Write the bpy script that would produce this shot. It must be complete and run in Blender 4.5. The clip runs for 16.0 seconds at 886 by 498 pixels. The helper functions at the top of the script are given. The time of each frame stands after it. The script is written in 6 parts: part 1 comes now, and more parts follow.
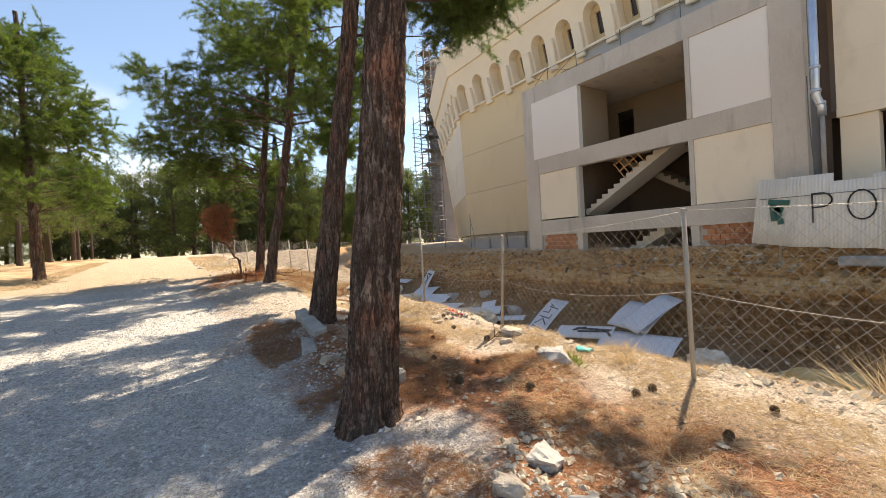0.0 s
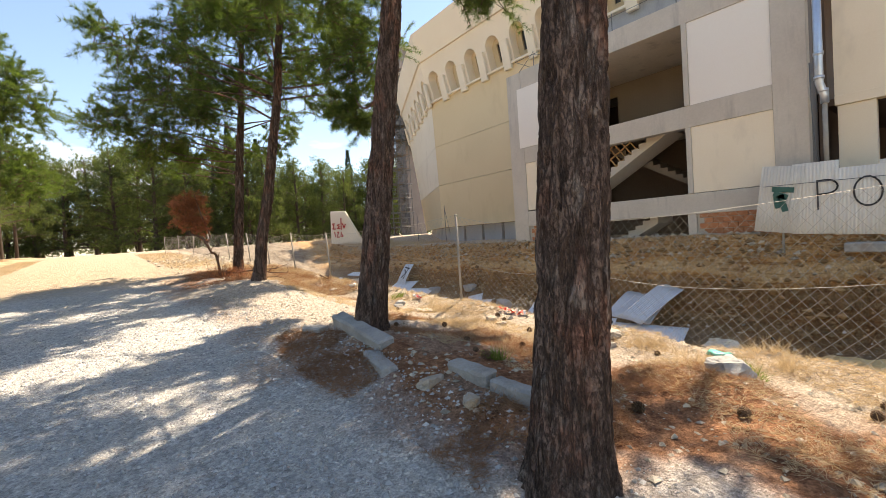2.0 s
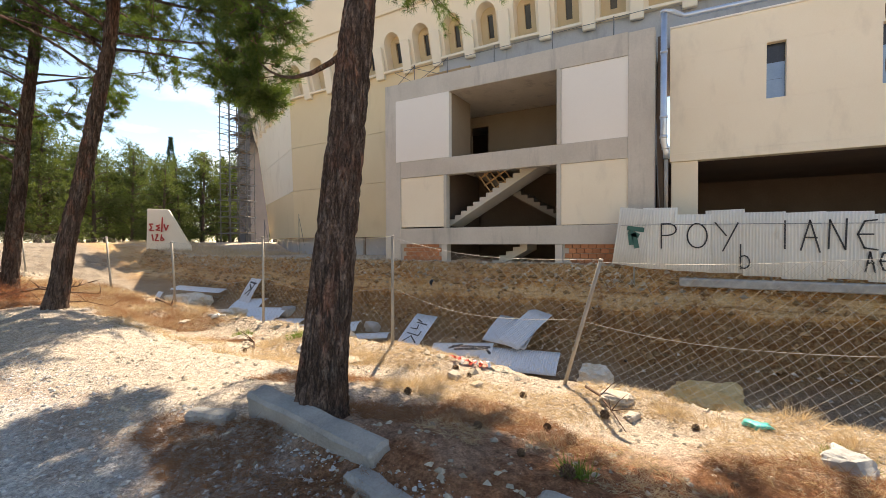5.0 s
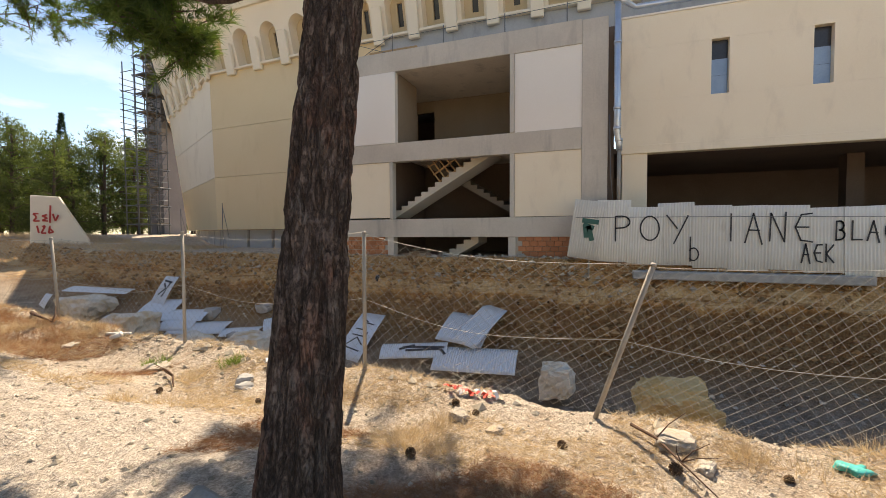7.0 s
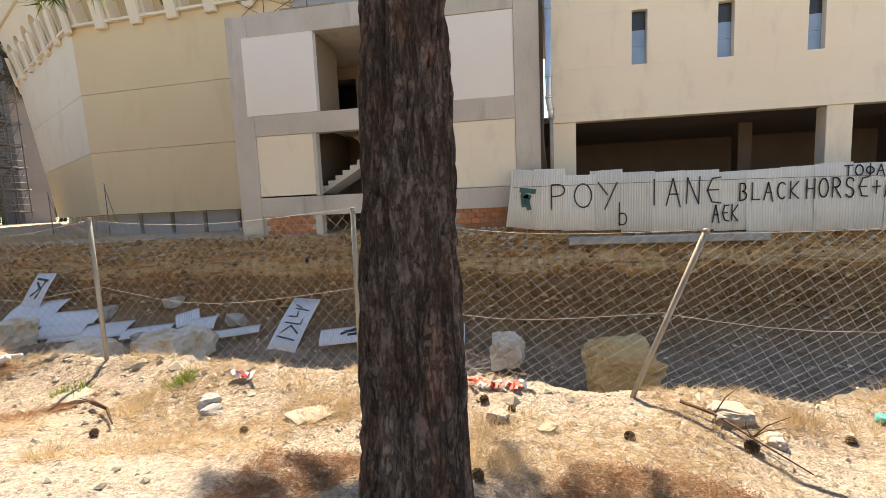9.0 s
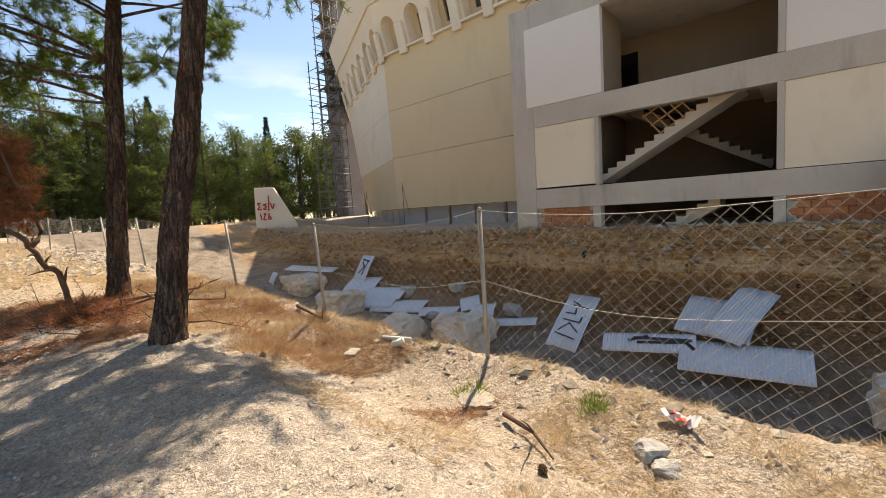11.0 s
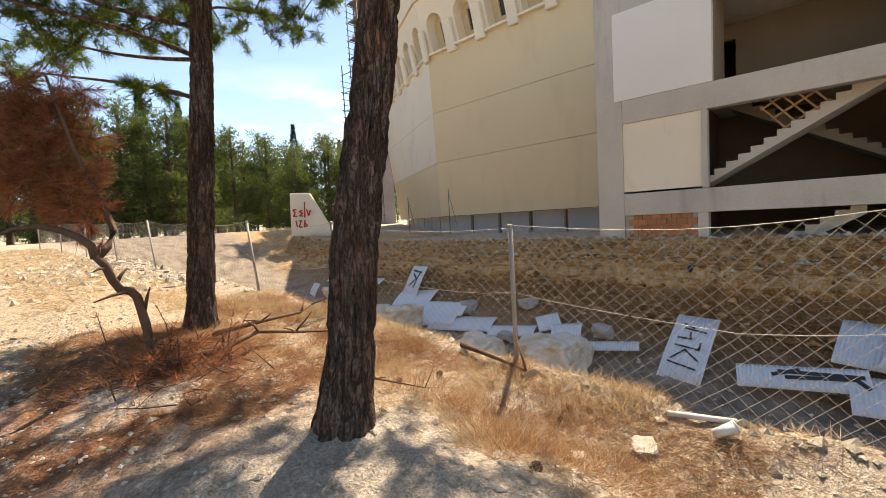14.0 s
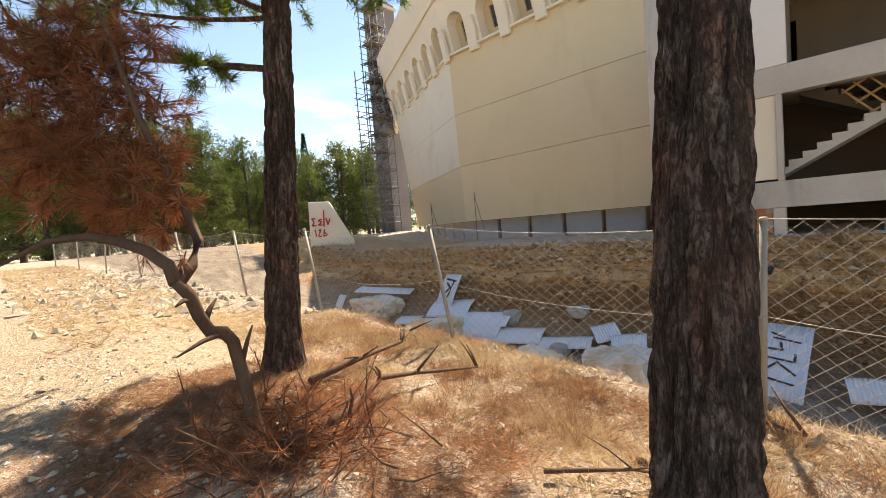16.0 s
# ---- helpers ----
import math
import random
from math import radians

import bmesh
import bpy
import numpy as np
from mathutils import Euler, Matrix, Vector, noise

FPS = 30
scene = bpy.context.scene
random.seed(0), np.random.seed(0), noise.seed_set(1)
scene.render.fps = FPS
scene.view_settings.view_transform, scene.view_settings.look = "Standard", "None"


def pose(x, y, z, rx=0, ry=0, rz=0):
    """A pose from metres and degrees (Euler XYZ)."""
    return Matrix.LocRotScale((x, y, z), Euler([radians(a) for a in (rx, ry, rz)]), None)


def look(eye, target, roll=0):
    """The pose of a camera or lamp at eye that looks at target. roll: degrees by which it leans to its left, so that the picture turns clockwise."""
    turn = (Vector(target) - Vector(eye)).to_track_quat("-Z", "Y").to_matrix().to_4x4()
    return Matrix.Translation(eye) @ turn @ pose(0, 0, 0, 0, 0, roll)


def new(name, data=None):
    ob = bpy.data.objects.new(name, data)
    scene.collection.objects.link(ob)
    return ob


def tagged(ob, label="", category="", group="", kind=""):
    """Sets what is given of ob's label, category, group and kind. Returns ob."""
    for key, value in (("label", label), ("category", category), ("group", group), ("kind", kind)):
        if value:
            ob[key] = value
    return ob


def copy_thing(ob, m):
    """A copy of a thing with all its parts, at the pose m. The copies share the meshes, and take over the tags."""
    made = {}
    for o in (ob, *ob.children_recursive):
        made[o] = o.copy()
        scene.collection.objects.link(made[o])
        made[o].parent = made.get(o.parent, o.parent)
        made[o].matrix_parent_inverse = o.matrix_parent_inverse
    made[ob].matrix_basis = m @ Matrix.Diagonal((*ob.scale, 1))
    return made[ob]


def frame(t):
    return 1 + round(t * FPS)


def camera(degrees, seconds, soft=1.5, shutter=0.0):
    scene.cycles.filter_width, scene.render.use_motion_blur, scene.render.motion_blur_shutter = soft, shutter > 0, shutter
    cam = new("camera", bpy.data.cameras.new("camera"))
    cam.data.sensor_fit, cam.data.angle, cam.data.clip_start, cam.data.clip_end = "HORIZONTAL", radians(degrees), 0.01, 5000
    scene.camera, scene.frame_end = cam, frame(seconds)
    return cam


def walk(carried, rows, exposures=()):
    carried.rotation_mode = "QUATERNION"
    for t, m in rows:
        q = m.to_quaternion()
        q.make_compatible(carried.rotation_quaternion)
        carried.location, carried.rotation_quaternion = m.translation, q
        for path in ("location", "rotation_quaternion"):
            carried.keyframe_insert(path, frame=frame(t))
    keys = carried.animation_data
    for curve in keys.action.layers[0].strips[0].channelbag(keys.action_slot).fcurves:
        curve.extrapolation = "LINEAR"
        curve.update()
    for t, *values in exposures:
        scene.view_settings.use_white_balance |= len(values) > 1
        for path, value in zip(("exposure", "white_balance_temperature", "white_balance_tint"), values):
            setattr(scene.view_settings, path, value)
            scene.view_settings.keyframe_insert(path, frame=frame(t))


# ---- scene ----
cam = camera(92.6, 16.0, soft=0.6)
PATH = [
    (0, (0.446, 0.784, 1.275), (1.548, 2.452, 1.249), -3.3),
    (0.5, (0.288, 1.183, 1.239), (1.366, 2.867, 1.216), -3.5),
    (1, (0.127, 1.527, 1.252), (1.217, 3.204, 1.232), -3.8),
    (1.5, (-0.048, 1.888, 1.274), (1.161, 3.48, 1.217), -3.7),
    (2, (-0.067, 2.377, 1.286), (1.198, 3.925, 1.216), -3.9),
    (2.5, (-0.16, 2.722, 1.329), (1.257, 4.131, 1.246), -3.5),
    (3, (-0.227, 2.991, 1.385), (1.36, 4.204, 1.29), -2.4),
    (3.5, (-0.108, 3.342, 1.418), (1.487, 4.546, 1.351), -0.8),
    (4, (-0.036, 3.645, 1.409), (1.583, 4.818, 1.375), -0.2),
    (4.2, (-0.021, 3.777, 1.447), (1.649, 4.877, 1.417), -0.2),
    (6.3, (0.457, 4.934, 1.518), (2.267, 5.783, 1.478), -0.2),
    (6.5, (0.565, 5.023, 1.522), (2.413, 5.785, 1.468), -0.1),
    (7, (0.769, 5.252, 1.566), (2.642, 5.948, 1.487), -0.3),
    (7.5, (0.79, 5.475, 1.547), (2.773, 5.724, 1.457), 0.0),
    (8, (0.861, 5.612, 1.529), (2.828, 5.271, 1.408), 1.4),
    (8.5, (1.005, 5.863, 1.556), (2.984, 5.656, 1.347), -2.7),
    (9, (1.106, 6.158, 1.57), (3.07, 6.471, 1.361), -2.5),
    (9.5, (1.137, 6.616, 1.609), (3.008, 7.284, 1.381), -3.8),
    (10, (1.288, 6.978, 1.581), (2.998, 7.99, 1.353), -3.7),
    (10.2, (1.377, 7.127, 1.594), (3.008, 8.263, 1.37), -3.8),
    (12.3, (1.435, 9.036, 1.586), (2.911, 10.374, 1.404), -3.2),
    (12.5, (1.441, 9.198, 1.583), (2.913, 10.538, 1.393), -2.9),
    (13, (1.55, 9.648, 1.594), (3.024, 10.988, 1.415), -2.7),
    (13.5, (1.5, 10.078, 1.595), (2.982, 11.41, 1.43), -2.9),
    (14, (1.476, 10.486, 1.584), (2.959, 11.822, 1.447), -3.2),
    (14.5, (1.53, 10.942, 1.605), (2.992, 12.301, 1.489), -3.6),
    (15, (1.439, 11.372, 1.641), (2.907, 12.725, 1.523), -3.6),
    (15.5, (1.475, 11.75, 1.562), (2.955, 13.093, 1.473), -5.6),
    (16, (1.484, 12.071, 1.609), (2.95, 13.428, 1.505), -4.7),
]
EXPOSURES = [(t, stops, 7750, 12) for t, stops in ((0.0, 0.98), (2.0, 1.14), (4.0, 1.22), (6.5, 0.96), (7.0, 0.88), (7.5, 0.92), (8.0, 1.20), (8.5, 1.32), (9.0, 1.18), (9.5, 0.84), (10.0, 0.76), (12.5, 0.92), (13.5, 1.04), (14.5, 1.06), (16.0, 1.14))]
walk(cam, [(t, look(eye, target, roll)) for t, eye, target, roll in PATH], EXPOSURES)

# ---- world and light ----
world = bpy.data.worlds.new("sky")
scene.world = world
world.use_nodes = True
wn, wl = world.node_tree.nodes, world.node_tree.links
SUN_EL, SUN_AZ = 56.0, 22.0   # degrees; azimuth from +x towards +y
sky = wn.new("ShaderNodeTexSky")
sky.sky_type = "NISHITA"
sky.sun_disc = False
sky.sun_elevation = radians(SUN_EL)
sky.sun_rotation = radians(90 - SUN_AZ)
sky.air_density, sky.dust_density, sky.ozone_density = 1.0, 0.15, 3.0
coord = wn.new("ShaderNodeTexCoord")
stretch = wn.new("ShaderNodeMapping")
stretch.inputs["Scale"].default_value = (1.0, 1.0, 3.2)
wl.new(coord.outputs["Generated"], stretch.inputs["Vector"])
puff = wn.new("ShaderNodeTexNoise")
puff.inputs["Scale"].default_value, puff.inputs["Detail"].default_value = 3.1, 9.0
puff.inputs["Roughness"].default_value = 0.55
wl.new(stretch.outputs["Vector"], puff.inputs["Vector"])
cover = wn.new("ShaderNodeMapRange")
cover.inputs["From Min"].default_value, cover.inputs["From Max"].default_value = 0.535, 0.66
wl.new(puff.outputs["Fac"], cover.inputs["Value"])
split = wn.new("ShaderNodeSeparateXYZ")
wl.new(coord.outputs["Generated"], split.inputs["Vector"])
low = wn.new("ShaderNodeMapRange")
low.inputs["From Min"].default_value, low.inputs["From Max"].default_value = 0.34, 0.12
wl.new(split.outputs["Z"], low.inputs["Value"])
amount = wn.new("ShaderNodeMath")
amount.operation = "MULTIPLY"
wl.new(cover.outputs["Result"], amount.inputs[0])
wl.new(low.outputs["Result"], amount.inputs[1])
clouds = wn.new("ShaderNodeMix")
clouds.data_type = "RGBA"
clouds.inputs["B"].default_value = (6.8, 7.0, 7.4, 1)
wl.new(amount.outputs["Value"], clouds.inputs["Factor"])
wl.new(sky.outputs["Color"], clouds.inputs["A"])
wn["Background"].inputs["Strength"].default_value = 0.125
wl.new(clouds.outputs["Result"], wn["Background"].inputs["Color"])

sun = new("sun", bpy.data.lights.new("sun", "SUN"))
sun.data.energy, sun.data.angle, sun.data.color = 5.0, radians(0.53), (1.0, 0.94, 0.84)
ce = math.cos(radians(SUN_EL))
SUN_DIR = Vector((ce * math.cos(radians(SUN_AZ)), ce * math.sin(radians(SUN_AZ)), math.sin(radians(SUN_EL))))
sun.matrix_basis = look(SUN_DIR * 60, (0, 0, 0))


# ---- materials ----
def node_mat(name):
    m = bpy.data.materials.new(name)
    m.use_nodes = True
    return m, m.node_tree.nodes, m.node_tree.links, m.node_tree.nodes["Principled BSDF"]


def noise_tex(n, l, vec, scale, detail=5.0, rough=0.55):
    t = n.new("ShaderNodeTexNoise")
    t.inputs["Scale"].default_value, t.inputs["Detail"].default_value = scale, detail
    t.inputs["Roughness"].default_value = rough
    l.new(vec, t.inputs["Vector"])
    return t.outputs["Fac"]


def remap(n, l, value, a, b, lo=0.0, hi=1.0):
    r = n.new("ShaderNodeMapRange")
    for key, v in (("From Min", a), ("From Max", b), ("To Min", lo), ("To Max", hi)):
        r.inputs[key].default_value = v
    l.new(value, r.inputs["Value"])
    return r.outputs["Result"]


def mix_rgb(n, l, fac, a, b, mode="MIX"):
    x = n.new("ShaderNodeMix")
    x.data_type, x.blend_type = "RGBA", mode
    for key, v in (("Factor", fac), ("A", a), ("B", b)):
        if isinstance(v, (int, float)):
            x.inputs[key].default_value = v
        elif isinstance(v, tuple):
            x.inputs[key].default_value = (*v, 1)
        else:
            l.new(v, x.inputs[key])
    return x.outputs["Result"]


def calc(n, l, op, a, b):
    x = n.new("ShaderNodeMath")
    x.operation = op
    for i, v in enumerate((a, b)):
        if isinstance(v, (int, float)):
            x.inputs[i].default_value = v
        else:
            l.new(v, x.inputs[i])
    return x.outputs["Value"]


def place_vec(n, l, scale=(1, 1, 1)):
    g = n.new("ShaderNodeNewGeometry")
    m = n.new("ShaderNodeMapping")
    m.inputs["Scale"].default_value = scale
    l.new(g.outputs["Position"], m.inputs["Vector"])
    return m.outputs["Vector"]


def add_bump(n, l, bsdf, height, dist, strength=1.0):
    b = n.new("ShaderNodeBump")
    b.inputs["Strength"].default_value, b.inputs["Distance"].default_value = strength, dist
    l.new(height, b.inputs["Height"])
    l.new(b.outputs["Normal"], bsdf.inputs["Normal"])


def surface(name, c1, c2, big=0.7, fine=22.0, rough=0.85, bump=0.006, metal=0.0, stretch=(1, 1, 1), stain=None, stain_scale=(0.6, 0.6, 0.25), stain_at=(0.55, 0.75), vary=0.0, spec=0.4, piece=0.0):
    """Two colours mixed by noise at two scales, with optional stains and fine relief."""
    m, n, l, bsdf = node_mat(name)
    vec = place_vec(n, l, stretch)
    a, b = noise_tex(n, l, vec, big, 6), noise_tex(n, l, vec, fine, 6, 0.65)
    fac = calc(n, l, "ADD", calc(n, l, "MULTIPLY", remap(n, l, a, 0.3, 0.7), 0.6), calc(n, l, "MULTIPLY", remap(n, l, b, 0.3, 0.7), 0.4))
    col = mix_rgb(n, l, fac, c1, c2)
    if stain:
        s = noise_tex(n, l, place_vec(n, l, stain_scale), 2.4, 7, 0.6)
        col = mix_rgb(n, l, remap(n, l, s, *stain_at, 0, 0.8), col, stain)
    if piece:
        geo = n.new("ShaderNodeNewGeometry")
        col = mix_rgb(n, l, 1.0, col, mix_rgb(n, l, geo.outputs["Random Per Island"], (1 - piece,) * 3, (1.0, 1.0, 1.0)), "MULTIPLY")
    if vary:
        info = n.new("ShaderNodeObjectInfo")
        col = mix_rgb(n, l, 1.0, col, mix_rgb(n, l, info.outputs["Random"], (1 - vary,) * 3, (1.0, 1.0, 1.0)), "MULTIPLY")
    l.new(col, bsdf.inputs["Base Color"])
    bsdf.inputs["Roughness"].default_value, bsdf.inputs["Metallic"].default_value = rough, metal
    bsdf.inputs["Specular IOR Level"].default_value = spec
    add_bump(n, l, bsdf, fac, bump)
    return m


def bark_material(name, dark, mid, red):
    """Long vertical plates with fine flaking, grey and reddish patches."""
    m, n, l, bsdf = node_mat(name)
    plates = noise_tex(n, l, place_vec(n, l, (1, 1, 0.13)), 13, 5, 0.6)
    seam = remap(n, l, calc(n, l, "ABSOLUTE", calc(n, l, "SUBTRACT", plates, 0.5), 0), 0.0, 0.06)
    short = noise_tex(n, l, place_vec(n, l, (1, 1, 0.45)), 28, 6, 0.65)
    cross = remap(n, l, calc(n, l, "ABSOLUTE", calc(n, l, "SUBTRACT", short, 0.5), 0), 0.0, 0.05)
    flake = noise_tex(n, l, place_vec(n, l, (1, 1, 0.55)), 75, 8, 0.7)
    big = noise_tex(n, l, place_vec(n, l, (1, 1, 0.5)), 4.5, 6, 0.6)
    grey = noise_tex(n, l, place_vec(n, l, (1, 1, 0.4)), 9, 6, 0.65)
    col = mix_rgb(n, l, remap(n, l, flake, 0.3, 0.72), dark, mid)
    col = mix_rgb(n, l, remap(n, l, big, 0.52, 0.68, 0, 0.8), col, red)
    col = mix_rgb(n, l, remap(n, l, grey, 0.55, 0.7, 0, 0.7), col, (0.42, 0.35, 0.295))
    relief = calc(n, l, "MULTIPLY", calc(n, l, "ADD", calc(n, l, "MULTIPLY", seam, 0.75), 0.25), calc(n, l, "ADD", calc(n, l, "MULTIPLY", cross, 0.4), 0.6))
    col = mix_rgb(n, l, relief, tuple(c * 0.45 for c in dark), col)
    l.new(col, bsdf.inputs["Base Color"])
    bsdf.inputs["Roughness"].default_value = 0.95
    bsdf.inputs["Specular IOR Level"].default_value = 0.15
    h = calc(n, l, "ADD", relief, calc(n, l, "MULTIPLY", flake, 0.5))
    add_bump(n, l, bsdf, h, 0.03)
    return m


def leaf_material(name, c1, c2, glow):
    m, n, l, bsdf = node_mat(name)
    g = n.new("ShaderNodeNewGeometry")
    big = noise_tex(n, l, place_vec(n, l), 0.8, 3)
    f = calc(n, l, "ADD", calc(n, l, "MULTIPLY", g.outputs["Random Per Island"], 0.6), calc(n, l, "MULTIPLY", remap(n, l, big, 0.35, 0.65), 0.4))
    col = mix_rgb(n, l, f, c1, c2)
    l.new(col, bsdf.inputs["Base Color"])
    bsdf.inputs["Roughness"].default_value = 0.6
    bsdf.inputs["Specular IOR Level"].default_value = 0.25
    tr = n.new("ShaderNodeBsdfTranslucent")
    l.new(mix_rgb(n, l, 1.0, col, glow, "MULTIPLY"), tr.inputs["Color"])
    mx = n.new("ShaderNodeMixShader")
    mx.inputs["Fac"].default_value = 0.48
    l.new(bsdf.outputs["BSDF"], mx.inputs[1])
    l.new(tr.outputs["BSDF"], mx.inputs[2])
    l.new(mx.outputs["Shader"], n["Material Output"].inputs["Surface"])
    return m


def ground_material():
    """Pale gravel track, straw-coloured verge, red needle litter under the trees, ochre earth in the pit."""
    m, n, l, bsdf = node_mat("earth")
    vec = place_vec(n, l)
    sep = n.new("ShaderNodeSeparateXYZ")
    l.new(vec, sep.inputs["Vector"])
    x, y, z = sep.outputs["X"], sep.outputs["Y"], sep.outputs["Z"]
    n1, n2 = noise_tex(n, l, vec, 0.45, 5), noise_tex(n, l, vec, 2.2, 6, 0.6)
    n3, n4 = noise_tex(n, l, vec, 14, 6, 0.65), noise_tex(n, l, vec, 70, 4, 0.6)
    stones = n.new("ShaderNodeTexVoronoi")
    stones.inputs["Scale"].default_value = 26
    l.new(vec, stones.inputs["Vector"])
    pebble = mix_rgb(n, l, stones.outputs["Color"], (0.34, 0.33, 0.32), (0.80, 0.77, 0.72))
    gravel = mix_rgb(n, l, remap(n, l, n2, 0.35, 0.65, 0.05, 0.6), pebble, (0.62, 0.57, 0.50))
    straw = mix_rgb(n, l, remap(n, l, n3, 0.35, 0.68), (0.35, 0.26, 0.185), (0.60, 0.505, 0.40))
    straw = mix_rgb(n, l, remap(n, l, n2, 0.45, 0.6, 0, 0.8), straw, (0.56, 0.47, 0.375))
    litter = mix_rgb(n, l, remap(n, l, n3, 0.3, 0.7), (0.15, 0.062, 0.032), (0.44, 0.225, 0.125))
    bare = mix_rgb(n, l, remap(n, l, n3, 0.35, 0.7), (0.44, 0.365, 0.295), (0.64, 0.555, 0.465))
    pit = mix_rgb(n, l, remap(n, l, n2, 0.35, 0.65), (0.36, 0.155, 0.045), (0.60, 0.315, 0.11))
    pit = mix_rgb(n, l, remap(n, l, n3, 0.52, 0.68, 0, 0.85), pit, (0.74, 0.55, 0.33))
    pit = mix_rgb(n, l, remap(n, l, noise_tex(n, l, vec, 6, 6, 0.65), 0.40, 0.30, 0, 0.8), pit, (0.10, 0.05, 0.02))
    band = noise_tex(n, l, place_vec(n, l, (0.35, 0.35, 3.0)), 1.1, 6, 0.62)
    pit = mix_rgb(n, l, remap(n, l, band, 0.5, 0.60, 0, 0.85), pit, (0.66, 0.43, 0.21))
    dark_band = noise_tex(n, l, place_vec(n, l, (0.4, 0.4, 4.2)), 1.7, 6, 0.65)
    strata = calc(n, l, "ADD", z, calc(n, l, "MULTIPLY", calc(n, l, "SUBTRACT", n1, 0.5), 1.0))
    strata = calc(n, l, "ADD", strata, calc(n, l, "MULTIPLY", calc(n, l, "SUBTRACT", n2, 0.5), 0.5))
    pit = mix_rgb(n, l, remap(n, l, strata, -0.62, -0.85, 0, 0.75), pit, mix_rgb(n, l, remap(n, l, n3, 0.35, 0.65), (0.13, 0.072, 0.036), (0.32, 0.20, 0.105)))
    pale = calc(n, l, "MULTIPLY", remap(n, l, strata, -0.62, -0.5), remap(n, l, strata, -0.1, -0.25))
    pit = mix_rgb(n, l, calc(n, l, "MULTIPLY", pale, 0.7), pit, mix_rgb(n, l, remap(n, l, n3, 0.35, 0.65), (0.56, 0.36, 0.16), (0.78, 0.60, 0.37)))
    pit = mix_rgb(n, l, remap(n, l, dark_band, 0.52, 0.64, 0, 0.75), pit, (0.27, 0.13, 0.05))
    # stony pale topsoil in the upper half metre of the far wall
    top = calc(n, l, "ADD", z, calc(n, l, "MULTIPLY", calc(n, l, "SUBTRACT", n2, 0.5), 0.8))
    rubbly = mix_rgb(n, l, remap(n, l, n3, 0.42, 0.6), (0.32, 0.18, 0.08), (0.66, 0.48, 0.28))
    pit = mix_rgb(n, l, remap(n, l, top, 0.10, 0.40, 0, 0.55), pit, rubbly)
    # dark spots paint the shade inside small holes of the wall
    hole_spots = n.new("ShaderNodeTexVoronoi")
    hole_spots.inputs["Scale"].default_value = 1.15
    l.new(vec, hole_spots.inputs["Vector"])
    pit = mix_rgb(n, l, remap(n, l, hole_spots.outputs["Distance"], 0.085, 0.05, 0, 0.9), pit, (0.05, 0.028, 0.014))
    floor_c = mix_rgb(n, l, remap(n, l, n2, 0.35, 0.65), (0.21, 0.165, 0.125), (0.38, 0.315, 0.245))
    wob = calc(n, l, "MULTIPLY", calc(n, l, "SUBTRACT", n1, 0.5), 2.6)
    wob = calc(n, l, "ADD", wob, calc(n, l, "MULTIPLY", calc(n, l, "SUBTRACT", n2, 0.5), 0.9))
    xr = calc(n, l, "ADD", x, wob)
    # verge: straw right of the track, litter along the tree row
    col = mix_rgb(n, l, remap(n, l, xr, 0.95, 1.6), gravel, litter)
    patch = remap(n, l, noise_tex(n, l, vec, 0.9, 5), 0.52, 0.60)
    col = mix_rgb(n, l, calc(n, l, "MULTIPLY", calc(n, l, "MULTIPLY", remap(n, l, xr, 1.5, 2.0), patch), remap(n, l, y, 6.0, 7.2, 0.25, 1.0)), col, bare)
    col = mix_rgb(n, l, remap(n, l, xr, 2.75, 3.5), col, straw)
    # pale hard crust where the path leaves the trees
    crust = calc(n, l, "MULTIPLY", remap(n, l, calc(n, l, "ABSOLUTE", calc(n, l, "SUBTRACT", y, 9.6), 0), 3.6, 2.8), remap(n, l, calc(n, l, "ABSOLUTE", calc(n, l, "SUBTRACT", xr, 2.35), 0), 1.2, 0.85))
    col = mix_rgb(n, l, crust, col, bare)
    # pale dust and chippings round the first pine
    dx, dy = calc(n, l, "SUBTRACT", x, 1.35), calc(n, l, "SUBTRACT", y, 2.95)
    reach = calc(n, l, "ADD", calc(n, l, "MULTIPLY", dx, dx), calc(n, l, "MULTIPLY", dy, dy))
    reach = calc(n, l, "ADD", reach, calc(n, l, "MULTIPLY", calc(n, l, "SUBTRACT", n2, 0.5), 1.6))
    col = mix_rgb(n, l, remap(n, l, reach, 0.75, 0.25, 0, 0.85), col, mix_rgb(n, l, remap(n, l, n3, 0.35, 0.65), (0.38, 0.35, 0.32), (0.66, 0.62, 0.57)))
    # pale sandy ground beyond the dead pine
    sand = mix_rgb(n, l, remap(n, l, n3, 0.35, 0.66), (0.43, 0.325, 0.22), (0.58, 0.47, 0.35))
    col = mix_rgb(n, l, calc(n, l, "MULTIPLY", remap(n, l, calc(n, l, "ADD", y, wob), 14.4, 16.0), remap(n, l, xr, 4.0, 3.2)), col, sand)
    # forest floor on the other side of the track
    wood = mix_rgb(n, l, remap(n, l, n2, 0.4, 0.62), (0.42, 0.30, 0.17), (0.60, 0.49, 0.33))
    wood = mix_rgb(n, l, remap(n, l, n1, 0.5, 0.62), wood, (0.30, 0.17, 0.09))
    col = mix_rgb(n, l, remap(n, l, xr, -3.0, -3.8), col, wood)
    far = remap(n, l, y, 19.0, 24.0)
    side = remap(n, l, xr, 1.4, 2.4)
    col = mix_rgb(n, l, calc(n, l, "MULTIPLY", far, side), col, straw)
    # the pit
    inpit = calc(n, l, "MULTIPLY", remap(n, l, x, 4.5, 5.1), remap(n, l, x, 16.3, 15.7))
